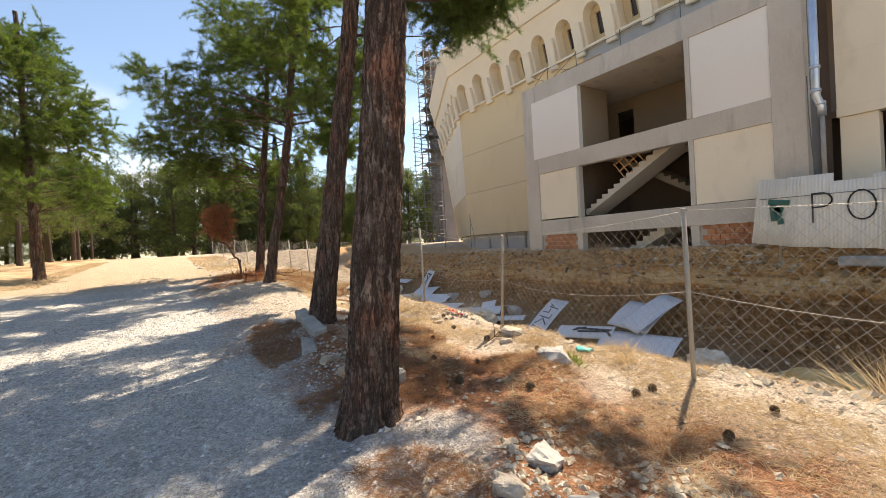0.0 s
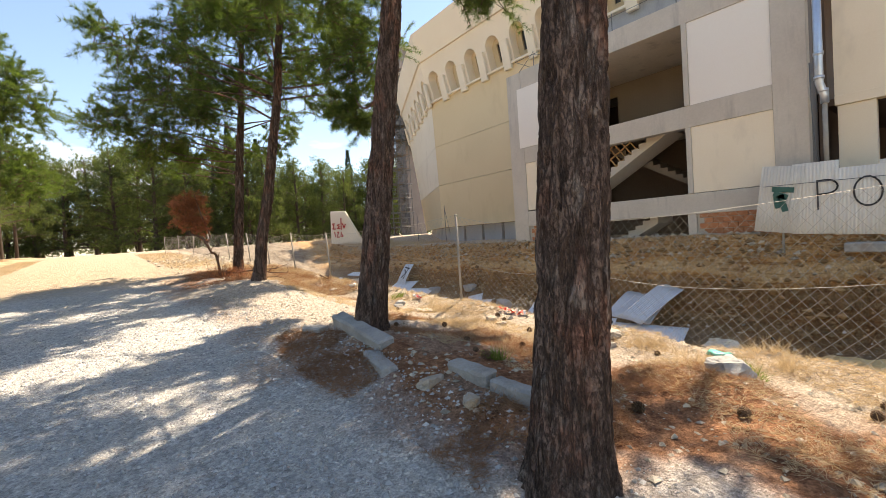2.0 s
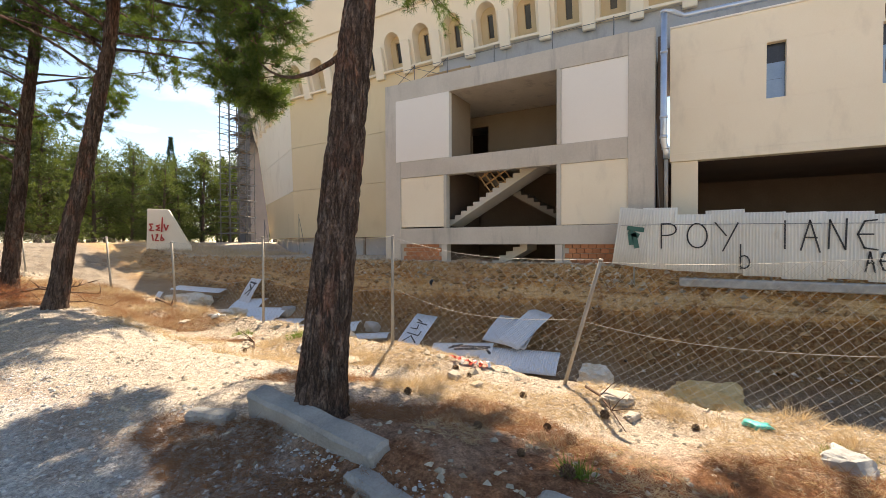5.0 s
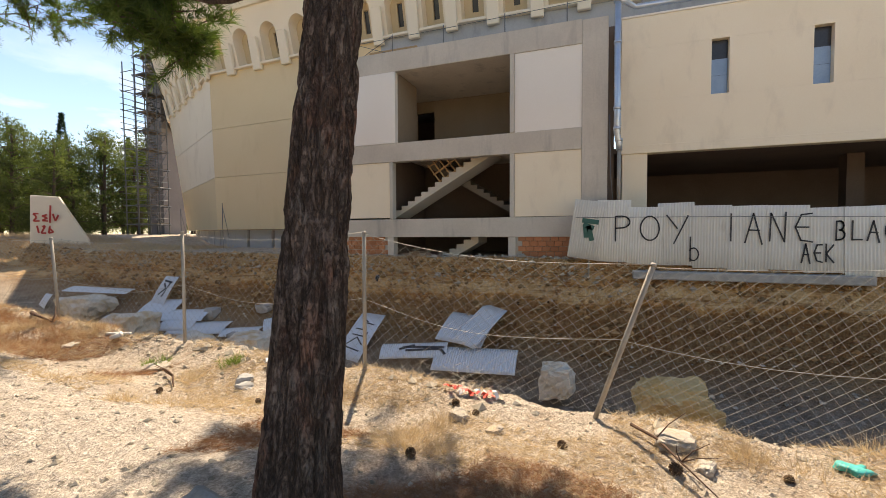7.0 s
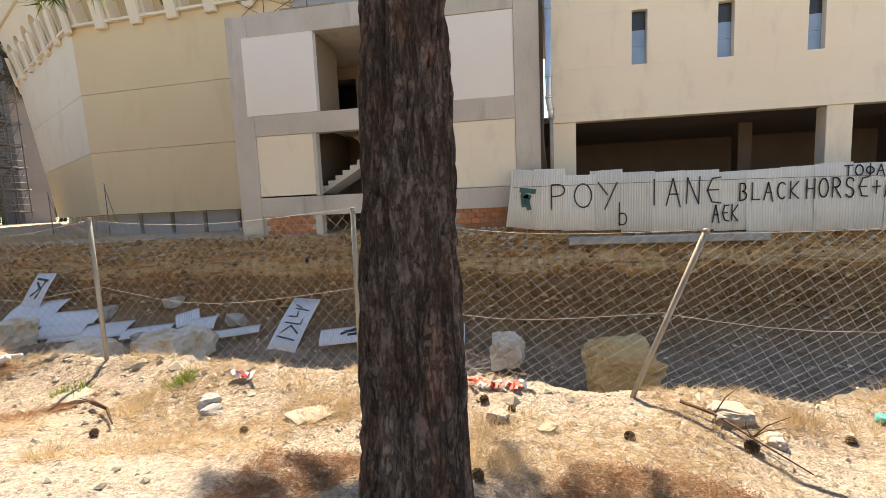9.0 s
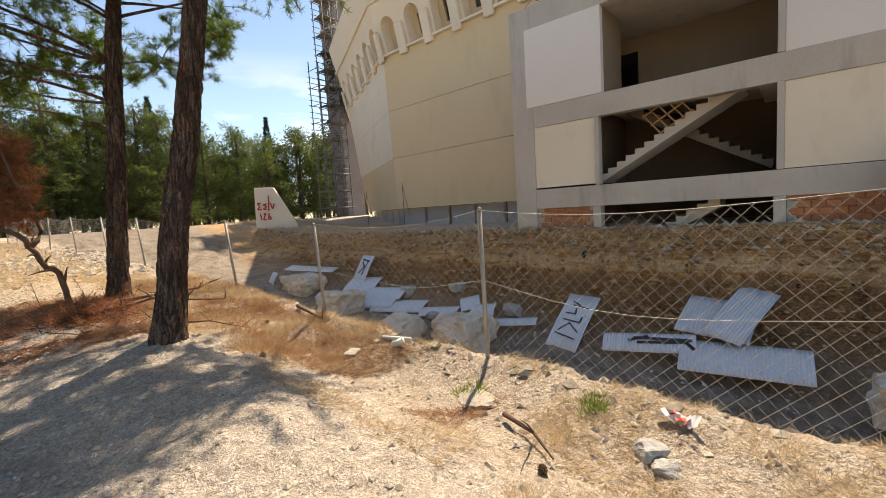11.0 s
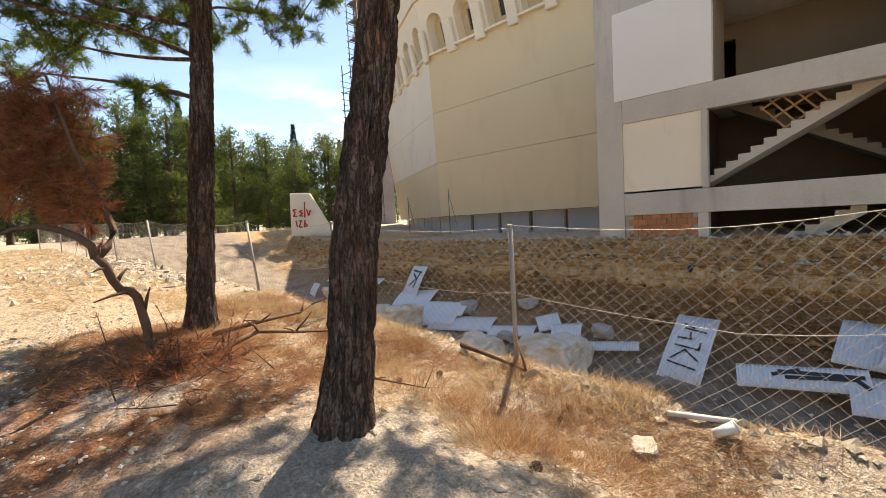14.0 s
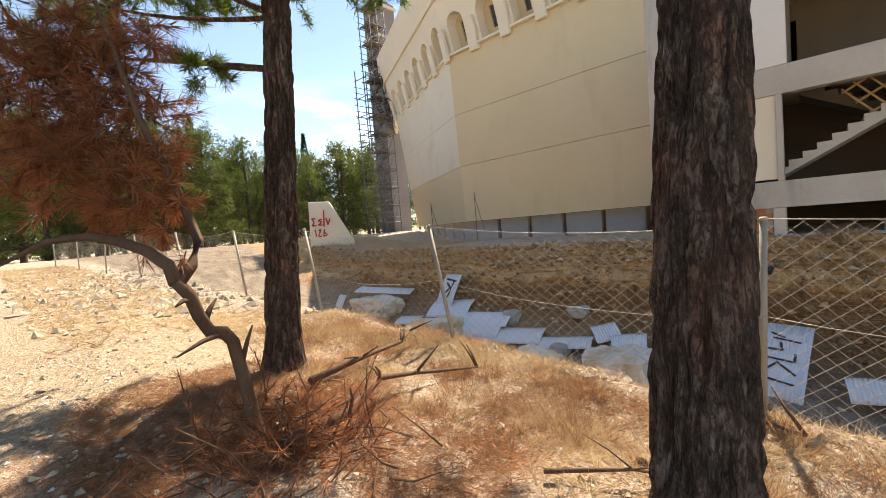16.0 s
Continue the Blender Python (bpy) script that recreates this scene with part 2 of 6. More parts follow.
    col = mix_rgb(n, l, inpit, col, pit)
    col = mix_rgb(n, l, calc(n, l, "MULTIPLY", inpit, remap(n, l, x, 14.4, 12.6)), col, floor_c)
    col = mix_rgb(n, l, remap(n, l, x, 15.6, 16.2), col, straw)
    # crumbs and grit
    grit = noise_tex(n, l, vec, 38, 5, 0.7)
    col = mix_rgb(n, l, 1.0, col, mix_rgb(n, l, remap(n, l, grit, 0.36, 0.64), (0.76, 0.74, 0.72), (1.22, 1.22, 1.22)), "MULTIPLY")
    col = mix_rgb(n, l, 1.0, col, mix_rgb(n, l, remap(n, l, n4, 0.34, 0.66), (0.76, 0.75, 0.74), (1.22, 1.22, 1.22)), "MULTIPLY")
    l.new(col, bsdf.inputs["Base Color"])
    bsdf.inputs["Roughness"].default_value = 0.97
    bsdf.inputs["Specular IOR Level"].default_value = 0.12
    h = calc(n, l, "ADD", calc(n, l, "MULTIPLY", n3, 1.0), calc(n, l, "MULTIPLY", n4, 0.5))
    h = calc(n, l, "ADD", h, calc(n, l, "MULTIPLY", stones.outputs["Distance"], -0.16))
    add_bump(n, l, bsdf, h, 0.055)
    return m


EARTH = ground_material()
CONCRETE = surface("raw_concrete", (0.48, 0.43, 0.365), (0.62, 0.56, 0.48), 0.8, 16, 0.9, 0.006, stain=(0.33, 0.30, 0.265), stain_scale=(0.8, 0.8, 0.12))
# raw concrete in blue-grey: the shade of set-back parts put into the colour
SHADE_CONCRETE = surface("shaded_concrete", (0.33, 0.335, 0.34), (0.43, 0.435, 0.44), 0.5, 14, 0.9, 0.006, stain=(0.24, 0.245, 0.25))
WHITE_RENDER = surface("white_render", (0.80, 0.745, 0.67), (0.86, 0.805, 0.73), 0.4, 30, 0.9, 0.003)
CREAM_RENDER = surface("cream_render", (0.82, 0.70, 0.53), (0.88, 0.775, 0.61), 0.45, 30, 0.9, 0.003, stain=(0.70, 0.60, 0.46))
BEIGE_PAINT = surface("beige_paint", (0.68, 0.525, 0.31), (0.74, 0.585, 0.36), 0.25, 26, 0.6, 0.002, stain=(0.63, 0.48, 0.28), stain_scale=(0.3, 0.3, 0.1))
PALE_HULL = surface("pale_hull", (0.78, 0.68, 0.52), (0.84, 0.745, 0.59), 0.3, 26, 0.75, 0.002, stain=(0.68, 0.58, 0.43), stain_scale=(0.25, 0.25, 0.2))
ARCH_RENDER = surface("arcade_render", (0.77, 0.675, 0.53), (0.84, 0.745, 0.60), 0.5, 24, 0.9, 0.003)
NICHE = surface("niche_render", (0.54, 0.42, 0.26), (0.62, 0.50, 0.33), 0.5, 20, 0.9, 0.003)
# the rooms' shade is put into both inner colours below
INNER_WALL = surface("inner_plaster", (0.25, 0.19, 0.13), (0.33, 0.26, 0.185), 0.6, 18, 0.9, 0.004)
SHADED_INNER = surface("shaded_inner", (0.12, 0.085, 0.065), (0.18, 0.13, 0.10), 0.7, 18, 0.95, 0.004)
STAIR_CONCRETE = surface("stair_concrete", (0.50, 0.455, 0.385), (0.60, 0.545, 0.47), 0.8, 20, 0.9, 0.004)
# darker copy of the stair concrete; the rear flight's shade is in this colour
STAIR_SHADED = surface("shaded_stair_concrete", (0.20, 0.17, 0.14), (0.27, 0.235, 0.20), 0.8, 20, 0.95, 0.004)
BRICK = surface("hollow_brick", (0.42, 0.16, 0.075), (0.56, 0.25, 0.12), 2.5, 30, 0.92, 0.006, vary=0.25)
MORTAR = surface("mortar", (0.40, 0.36, 0.31), (0.50, 0.46, 0.40), 3, 40, 0.95, 0.004)
GALV = surface("galvanised_steel", (0.46, 0.52, 0.60), (0.62, 0.68, 0.76), 3, 40, 0.35, 0.001, metal=0.7)
POST_STEEL = surface("weathered_post", (0.30, 0.27, 0.23), (0.44, 0.40, 0.345), 4, 60, 0.65, 0.002, metal=0.25, stain=(0.32, 0.20, 0.11))
WIRE = surface("fence_wire", (0.36, 0.335, 0.295), (0.50, 0.465, 0.41), 3, 30, 0.6, 0.0, metal=0.2)
HOARD = surface("hoarding_sheet", (0.70, 0.66, 0.585), (0.79, 0.75, 0.67), 1.4, 30, 0.6, 0.001, stain=(0.46, 0.40, 0.31), stain_scale=(1.2, 1.2, 0.3), stain_at=(0.6, 0.8), vary=0.14)
SHEET = surface("fallen_sheet", (0.66, 0.69, 0.71), (0.78, 0.80, 0.81), 1.6, 30, 0.45, 0.001, stain=(0.52, 0.49, 0.43), stain_scale=(1, 1, 1), stain_at=(0.6, 0.8), vary=0.12, metal=0.15)
BLACK_PAINT = surface("black_spray", (0.02, 0.02, 0.023), (0.055, 0.053, 0.053), 3, 40, 0.6, 0.0)
GREEN_PAINT = surface("green_spray", (0.03, 0.10, 0.08), (0.05, 0.15, 0.12), 3, 40, 0.6, 0.0)
RED_PAINT = surface("red_spray", (0.42, 0.04, 0.035), (0.55, 0.07, 0.05), 3, 40, 0.6, 0.0)
LIMESTONE = surface("limestone", (0.62, 0.54, 0.42), (0.85, 0.785, 0.68), 2.6, 16, 0.95, 0.03, stain=(0.58, 0.40, 0.20), stain_scale=(0.7, 0.7, 0.7), stain_at=(0.5, 0.64))
CHIP_STONE = surface("chip_stone", (0.36, 0.295, 0.23), (0.56, 0.49, 0.40), 7, 40, 0.95, 0.012, stain=(0.50, 0.36, 0.22), stain_scale=(3, 3, 3), stain_at=(0.55, 0.7))
OCHRE_STONE = surface("ochre_stone", (0.50, 0.31, 0.10), (0.68, 0.52, 0.28), 1.6, 16, 0.95, 0.03, stain=(0.62, 0.55, 0.44), stain_scale=(0.8, 0.8, 0.8), stain_at=(0.60, 0.72))
GREY_STONE = surface("grey_stone", (0.30, 0.285, 0.26), (0.50, 0.47, 0.43), 3, 25, 0.95, 0.01)
KERB = surface("kerb_concrete", (0.25, 0.24, 0.225), (0.46, 0.44, 0.405), 5, 60, 0.95, 0.012, stain=(0.30, 0.22, 0.15))
BARK = bark_material("pine_bark", (0.095, 0.062, 0.048), (0.30, 0.21, 0.165), (0.34, 0.155, 0.10))
FAR_BARK = surface("far_bark", (0.06, 0.042, 0.033), (0.14, 0.10, 0.075), 2, 14, 0.95, 0.02, stretch=(1, 1, 0.3))
DEAD_BARK = surface("dead_bark", (0.08, 0.045, 0.03), (0.19, 0.115, 0.075), 6, 40, 0.95, 0.01, stretch=(1, 1, 0.4))
NEEDLES = leaf_material("pine_needles", (0.045, 0.080, 0.026), (0.175, 0.215, 0.070), (1.3, 1.5, 0.6))
FAR_NEEDLES = leaf_material("far_needles", (0.032, 0.050, 0.020), (0.185, 0.200, 0.085), (1.2, 1.4, 0.6))
CYPRESS = leaf_material("cypress_leaves", (0.012, 0.028, 0.014), (0.030, 0.055, 0.024), (1.0, 1.2, 0.6))
DEAD_NEEDLES = leaf_material("dead_needles", (0.22, 0.085, 0.045), (0.50, 0.25, 0.14), (1.2, 0.9, 0.6))
DRY_GRASS = leaf_material("dry_grass", (0.42, 0.315, 0.20), (0.70, 0.58, 0.415), (1.0, 0.9, 0.7))
RED_GRASS = leaf_material("fallen_needles", (0.22, 0.105, 0.06), (0.50, 0.31, 0.19), (1.0, 0.9, 0.7))
GREEN_WEED = leaf_material("green_weed", (0.10, 0.16, 0.03), (0.24, 0.30, 0.08), (1.0, 1.1, 0.6))
WOOD = surface("raw_timber", (0.36, 0.22, 0.11), (0.52, 0.34, 0.18), 2, 40, 0.85, 0.003)
OLD_WOOD = surface("weathered_timber", (0.12, 0.09, 0.065), (0.26, 0.20, 0.15), 3, 40, 0.95, 0.006)
STEEL = surface("scaffold_steel", (0.10, 0.105, 0.11), (0.2, 0.205, 0.21), 2, 30, 0.55, 0.001, metal=0.4)
PLANK = surface("scaffold_plank", (0.12, 0.095, 0.07), (0.22, 0.17, 0.125), 2, 30, 0.9, 0.003)
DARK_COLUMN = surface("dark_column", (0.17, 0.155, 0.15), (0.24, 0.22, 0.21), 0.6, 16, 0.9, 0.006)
TEAL = surface("teal_plastic", (0.05, 0.42, 0.36), (0.10, 0.55, 0.48), 12, 60, 0.4, 0.004)
TAPE_RED = surface("red_tape", (0.62, 0.05, 0.03), (0.75, 0.10, 0.06), 6, 40, 0.45, 0.002)
TAPE_WHITE = surface("white_tape", (0.72, 0.70, 0.66), (0.82, 0.80, 0.77), 6, 40, 0.45, 0.002)
PAPER = surface("paper_cup", (0.66, 0.62, 0.55), (0.76, 0.72, 0.66), 10, 50, 0.6, 0.001)
CONE = surface("cone_scale", (0.10, 0.06, 0.035), (0.22, 0.135, 0.075), 20, 80, 0.9, 0.004)
# the sky's reflection in the glass, painted as a flat blue
WINDOW_REFLECTION = surface("window_reflection", (0.20, 0.30, 0.45), (0.30, 0.41, 0.56), 1.5, 20, 0.25, 0.0)
WINDOW_DARK = surface("window_dark", (0.03, 0.03, 0.035), (0.06, 0.06, 0.065), 1.5, 20, 0.2, 0.0)


# ---- building helpers ----
def thing(name, at, label, category, group="", kind=""):
    """An empty at the base of a thing, which carries its parts."""
    e = new(name)
    e.empty_display_size = 0.2
    e.location = at
    return tagged(e, label, category, group, kind)


def under(ob, parent):
    """Puts a mesh with world coordinates under its thing."""
    root = parent
    shift = Vector((0, 0, 0))
    while root is not None:
        shift += root.location + root.matrix_parent_inverse.translation
        root = root.parent
    ob.parent = parent
    ob.matrix_parent_inverse = Matrix.Translation(-shift)
    return ob


def mesh_of(name, bm, material, smooth=False):
    me = bpy.data.meshes.new(name)
    bm.normal_update()
    bm.to_mesh(me)
    bm.free()
    me.materials.append(material)
    if smooth:
        me.polygons.foreach_set("use_smooth", [True] * len(me.polygons))
    return me


def part(name, bm, material, parent=None, label="", smooth=False):
    ob = new(name, mesh_of(name, bm, material, smooth))
    if parent is not None:
        under(ob, parent)
    if label:
        tagged(ob, label)
    return ob


def raw_mesh(name, verts, faces, material, smooth=False):
    me = bpy.data.meshes.new(name)
    me.from_pydata(verts, [], faces)
    me.materials.append(material)
    if smooth:
        me.polygons.foreach_set("use_smooth", [True] * len(me.polygons))
    return me


def box(bm, x0, x1, y0, y1, z0, z1, bevel=0.0, m=None):
    """Adds a box, with its edges bevelled, to bm."""
    v = bmesh.ops.create_cube(bm, size=1.0)["verts"]
    mat4 = Matrix.Translation(((x0 + x1) / 2, (y0 + y1) / 2, (z0 + z1) / 2)) @ Matrix.Diagonal((x1 - x0, y1 - y0, z1 - z0, 1))
    bmesh.ops.transform(bm, matrix=(m @ mat4) if m is not None else mat4, verts=v)
    if bevel:
        edges = list({e for q in v for e in q.link_edges})
        bmesh.ops.bevel(bm, geom=edges, offset=bevel, segments=1, affect="EDGES", clamp_overlap=True)
    return bm


def boxed(*args, **kw):
    return box(bmesh.new(), *args, **kw)


def tube_data(points, radii, sides=8, closed_ends=True):
    """Vertices and faces of a tube along a line of points."""
    pts = [Vector(p) for p in points]
    verts, faces = [], []
    up = Vector((0.13, 0.31, 1)).normalized()
    for i, p in enumerate(pts):
        d = (pts[min(i + 1, len(pts) - 1)] - pts[max(i - 1, 0)]).normalized()
        a = d.cross(up if abs(d.dot(up)) < 0.95 else Vector((1, 0, 0))).normalized()
        b = d.cross(a)
        r = radii[i] if isinstance(radii, (list, tuple)) else radii
        for k in range(sides):
            t = 2 * math.pi * k / sides
            verts.append(tuple(p + a * (r * math.cos(t)) + b * (r * math.sin(t))))
    for i in range(len(pts) - 1):
        for k in range(sides):
            j = (k + 1) % sides
            faces.append((i * sides + k, i * sides + j, (i + 1) * sides + j, (i + 1) * sides + k))
    if closed_ends:
        faces.append(tuple(range(sides))[::-1])
        faces.append(tuple((len(pts) - 1) * sides + k for k in range(sides)))
    return verts, faces


def tube(name, points, radii, material, parent=None, sides=8, label=""):
    v, f = tube_data(points, radii, sides)
    ob = new(name, raw_mesh(name, v, f, material, True))
    if parent is not None:
        under(ob, parent)
    if label:
        tagged(ob, label)
    return ob


class Heap:
    """Gathers many small bits into one mesh."""

    def __init__(self):
        self.v, self.f = [], []

    def add(self, v, f):
        k = len(self.v)
        self.v.extend(v)
        self.f.extend(tuple(i + k for i in q) for q in f)

    def mesh(self, name, material, smooth=False):
        return raw_mesh(name, self.v, self.f, material, smooth)


# ---- ground ----
def rise(y):
    """Height of the track along its length."""
    s = min(max(y, -20.0), 17.0) - 2.0
    z = 0.02 * s + (0.0016 * s * s if s > 0 else 0.0)
    return z + 0.033 * (min(max(y, 17.0), 42.0) - 17.0)


def smooth(a, b, v):
    t = min(max((v - a) / (b - a), 0.0), 1.0)
    return t * t * (3 - 2 * t)


def flat_of(y):
    return 1.0 - smooth(-2.0, 4.2, y)


def hollow(x, y):
    """How deep one is in the pit: 0 on the rim, 1 on its floor."""
    wob = 0.35 * noise.noise(Vector((y * 0.5, 3.1, 0))) + 0.16 * noise.noise(Vector((y * 1.9, 7.7, 0)))
    flat = 1.0 - smooth(0.8, 4.2, y)
    near = smooth(4.38 + 0.3 * wob, 5.9 + wob + 5.5 * flat, x)
    w2 = 0.12 * noise.noise(Vector((y * 5.0, x * 3, 4.0))) + 0.25 * noise.noise(Vector((y * 0.7, 11.0, 0))) + 0.10 * noise.noise(Vector((y * 2.6, 2.0, 0)))
    far = 1.0 - 0.30 * min(max((x - 12.7) / 2.1, 0.0), 1.0) - 0.50 * smooth(14.75 + w2, 15.2 + w2, x) - 0.20 * smooth(15.15 + w2, 15.6 + 0.5 * w2, x)
    end = 1.0 - smooth(33.0, 41.0, y - 0.4 * (x - 15.0))
    start = smooth(-22.0, -8.5, y + 0.55 * (x - 5.0))
    return near * far * end * start


# low mounds and hollows of the verge: place, spread, height
BUMPS = ((2.05, 5.2, 0.55, 1.5, 0.10), (3.25, 3.45, 0.42, 0.40, 0.13), (3.85, 10.9, 0.50, 1.7, -0.17), (3.6, 8.5, 0.45, 0.9, -0.07), (2.85, 12.1, 0.55, 0.7, 0.07), (4.40, 7.4, 0.3, 1.6, 0.05), (4.62, 10.5, 0.22, 1.4, 0.10), (1.75, 2.3, 0.6, 0.45, 0.07))


def ground(x, y, fine=True):
    z = rise(y)
    z += 0.13 * math.exp(-((x - 2.3) / 0.8) ** 2) * smooth(1.0, 5.5, y) * (1 - smooth(17, 24, y))
    if 0.5 < x < 5.0 and 0.0 < y < 16.0:
        for bx, by, sx, sy, h in BUMPS:
            z += h * math.exp(-((x - bx) / sx) ** 2 - ((y - by) / sy) ** 2)
    if x > 14.5:
        z += (0.66 - rise(y)) * smooth(14.5, 15.2, x) * (1 - smooth(30, 40, y))
    h = hollow(x, y)
    if h > 0:
        floor_z = -3.05 + 0.035 * (y - 4.0) + 0.5 * flat_of(y) + 0.9 * smooth(24, 34, y) + 0.25 * noise.noise(Vector((x * 0.5, y * 0.5, 5)))
        z = z + (floor_z - z) * h
    if fine:
        rough = 0.3 if x < 1.1 else 1.0
        z += 0.05 * rough * noise.noise(Vector((x * 1.3, y * 1.3, 0)))
        z += 0.022 * rough * noise.noise(Vector((x * 4.1, y * 4.1, 9)))
        if 1.1 < x < 16:
            z += 0.016 * noise.noise(Vector((x * 11, y * 11, 4))) + 0.007 * noise.noise(Vector((x * 24, y * 24, 2)))
            z += 0.05 * math.exp(-((x - 4.62) / 0.25) ** 2) * max(0.0, noise.noise(Vector((x * 6, y * 6, 7))))
            k = h * (1 - h) * 4
            if k > 0.02:
                z += k * (0.20 * noise.noise(Vector((x * 1.7, y * 1.7, 2))) + 0.12 * noise.noise(Vector((x * 5, y * 5, 6))))
    if x < -3.0:
        z += 0.10 * smooth(-3.0, -4.5, x) * (1 + noise.noise(Vector((x * 0.4, y * 0.4, 1))))
    return z


def steps(*spans):
    out = []
    for a, b, n in spans:
        out += [a + (b - a) * i / n for i in range(n)]
    return out + [spans[-1][1]]


XS = steps((-1500, -200, 5), (-200, -40, 8), (-40, -6, 24), (-6, 0.6, 50), (0.6, 5, 130), (5, 7.2, 30), (7.2, 14.4, 32), (14.4, 16, 26), (16, 40, 14), (40, 200, 8), (200, 1500, 5))
YS = steps((-1500, -200, 5), (-200, -24, 10), (-24, -2, 60), (-2, 1, 40), (1, 15, 380), (15, 18, 44), (18, 45, 100), (45, 90, 12), (90, 250, 8), (250, 1500, 5))
gv = [(x, y, ground(x, y)) for y in YS for x in XS]
nx = len(XS)
gf = [(j * nx + i, j * nx + i + 1, (j + 1) * nx + i + 1, (j + 1) * nx + i) for j in range(len(YS) - 1) for i in range(nx - 1)]
tagged(new("ground", raw_mesh("ground", gv, gf, EARTH, True)), "dry ground with gravel track, straw verge and a deep earth pit", "ground", kind="structure")

# ---- the unfinished building ----
F = 15.9                     # face of the stair block
building = thing("unfinished_building", (18.0, 10.0, 0.5), "large unfinished concrete and cream-rendered building with arcade on top", "building")
D = 0.36                     # depth of the frame members


def member(name, y0, y1, z0, z1, material, x0=F, depth=D, bevel=0.012, label=""):
    return part(name, boxed(x0, x0 + depth, y0, y1, z0, z1, bevel), material, building, label)


# stair block: piers, beams, thin jambs
member("pier", 15.36, 16.2, -0.4, 8.62, CONCRETE)
member("pier", 5.05, 5.87, -0.4, 8.62, CONCRETE)
member("beam", 5.873, 15.357, 7.86, 8.66, CONCRETE, F + 0.003)
member("beam", 5.873, 15.357, 4.355, 5.09, CONCRETE, F + 0.003)
member("beam", 5.873, 15.357, 1.385, 2.09, CONCRETE, F + 0.003)
member("jamb", 8.15, 8.31, 5.093, 7.857, STAIR_CONCRETE, F - 0.02, 0.3)
member("jamb", 8.15, 8.31, 2.093, 4.352, STAIR_CONCRETE, F - 0.02, 0.3)
member("jamb", 12.98, 13.12, 2.093, 4.352, STAIR_CONCRETE, F - 0.02, 0.3)
member("column", 12.98, 13.25, -0.4, 1.382, CONCRETE, F + 0.02)
member("column", 8.1, 8.37, -0.4, 1.382, CONCRETE, F + 0.02)
member("infill_panel", 12.85, 15.6, 5.093, 7.857, WHITE_RENDER, F - 0.012, 0.25, 0.006, "white primed infill panel")
member("infill_panel", 13.123, 15.357, 2.15, 4.352, CREAM_RENDER, F + 0.05, 0.2, 0.006)
member("infill_panel", 5.873, 8.147, 5.093, 7.857, WHITE_RENDER, F + 0.045, 0.2, 0.006)
member("infill_panel", 5.873, 8.147, 2.11, 4.352, CREAM_RENDER, F + 0.045, 0.2, 0.006)
# slabs, floors, roof and closing walls of the stair block
part("floor_slab", boxed(F + D + 0.003, 24.0, 5.1, 16.15, 4.75, 5.07), CONCRETE, building)
part("floor_slab", boxed(F + D + 0.003, 24.0, 5.1, 16.15, 1.75, 2.07), CONCRETE, building)
part("floor_slab", boxed(F + D + 0.003, 24.0, 5.1, 16.15, -0.35, 0.3), CONCRETE, building)
part("roof_slab", boxed(F + D + 0.003, 24.2, 5.1, 16.15, 7.9, 8.5), CONCRETE, building)
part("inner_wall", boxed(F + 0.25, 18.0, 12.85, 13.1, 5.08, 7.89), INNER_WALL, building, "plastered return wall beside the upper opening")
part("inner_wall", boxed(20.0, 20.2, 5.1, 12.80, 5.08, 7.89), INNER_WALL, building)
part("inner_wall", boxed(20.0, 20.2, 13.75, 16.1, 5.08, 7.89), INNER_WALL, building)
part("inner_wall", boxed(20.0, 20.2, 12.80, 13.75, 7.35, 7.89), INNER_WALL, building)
part("inner_wall", boxed(23.5, 23.7, 5.1, 16.1, 0.3, 7.89), SHADED_INNER, building)
part("inner_wall", boxed(20.3, 20.5, 5.1, 16.1, 0.3, 4.74), SHADED_INNER, building)
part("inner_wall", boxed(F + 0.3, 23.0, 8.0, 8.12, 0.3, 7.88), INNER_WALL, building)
part("inner_wall", boxed(F + 0.3, 19.9, 13.3, 13.45, 0.3, 4.74), SHADED_INNER, building)
part("side_wall", boxed(F + D + 0.003, 24.2, 15.9, 16.17, -0.4, 8.6), CONCRETE, building, "bare concrete side wall of the stair block")
# dark colour here holds the shade of the narrow slot beside the wing
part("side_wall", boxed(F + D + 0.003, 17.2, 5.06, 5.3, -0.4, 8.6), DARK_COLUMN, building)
part("parapet", boxed(F + 0.9, F + 1.1, 6.2, 14.3, 8.5, 9.05, 0.02), SHADE_CONCRETE, building, "low grey parapet set back on the roof")


# brick infill under the lowest beam: single hollow bricks over a mortar bed
part("brick_bed", boxed(F + 0.10, F + 0.26, 5.9, 8.09, 0.3, 1.383), MORTAR, building)
part("brick_bed", boxed(F + 0.10, F + 0.26, 13.26, 15.35, 0.3, 1.383), MORTAR, building)
one_brick = mesh_of("brick", boxed(-0.045, 0.045, -0.135, 0.135, -0.087, 0.087, 0.008), BRICK)
for y0, y1 in ((5.9, 8.09), (13.26, 15.35)):
    for row in range(6):
        y = y0 + 0.14 + (0.14 if row % 2 else 0.0)
        while y < y1 - 0.13:
            b = new("brick", one_brick)
            under(b, building)
            b.location = (F + 0.085 + random.uniform(-0.006, 0.006), y, 0.40 + row * 0.187)
            y += 0.282


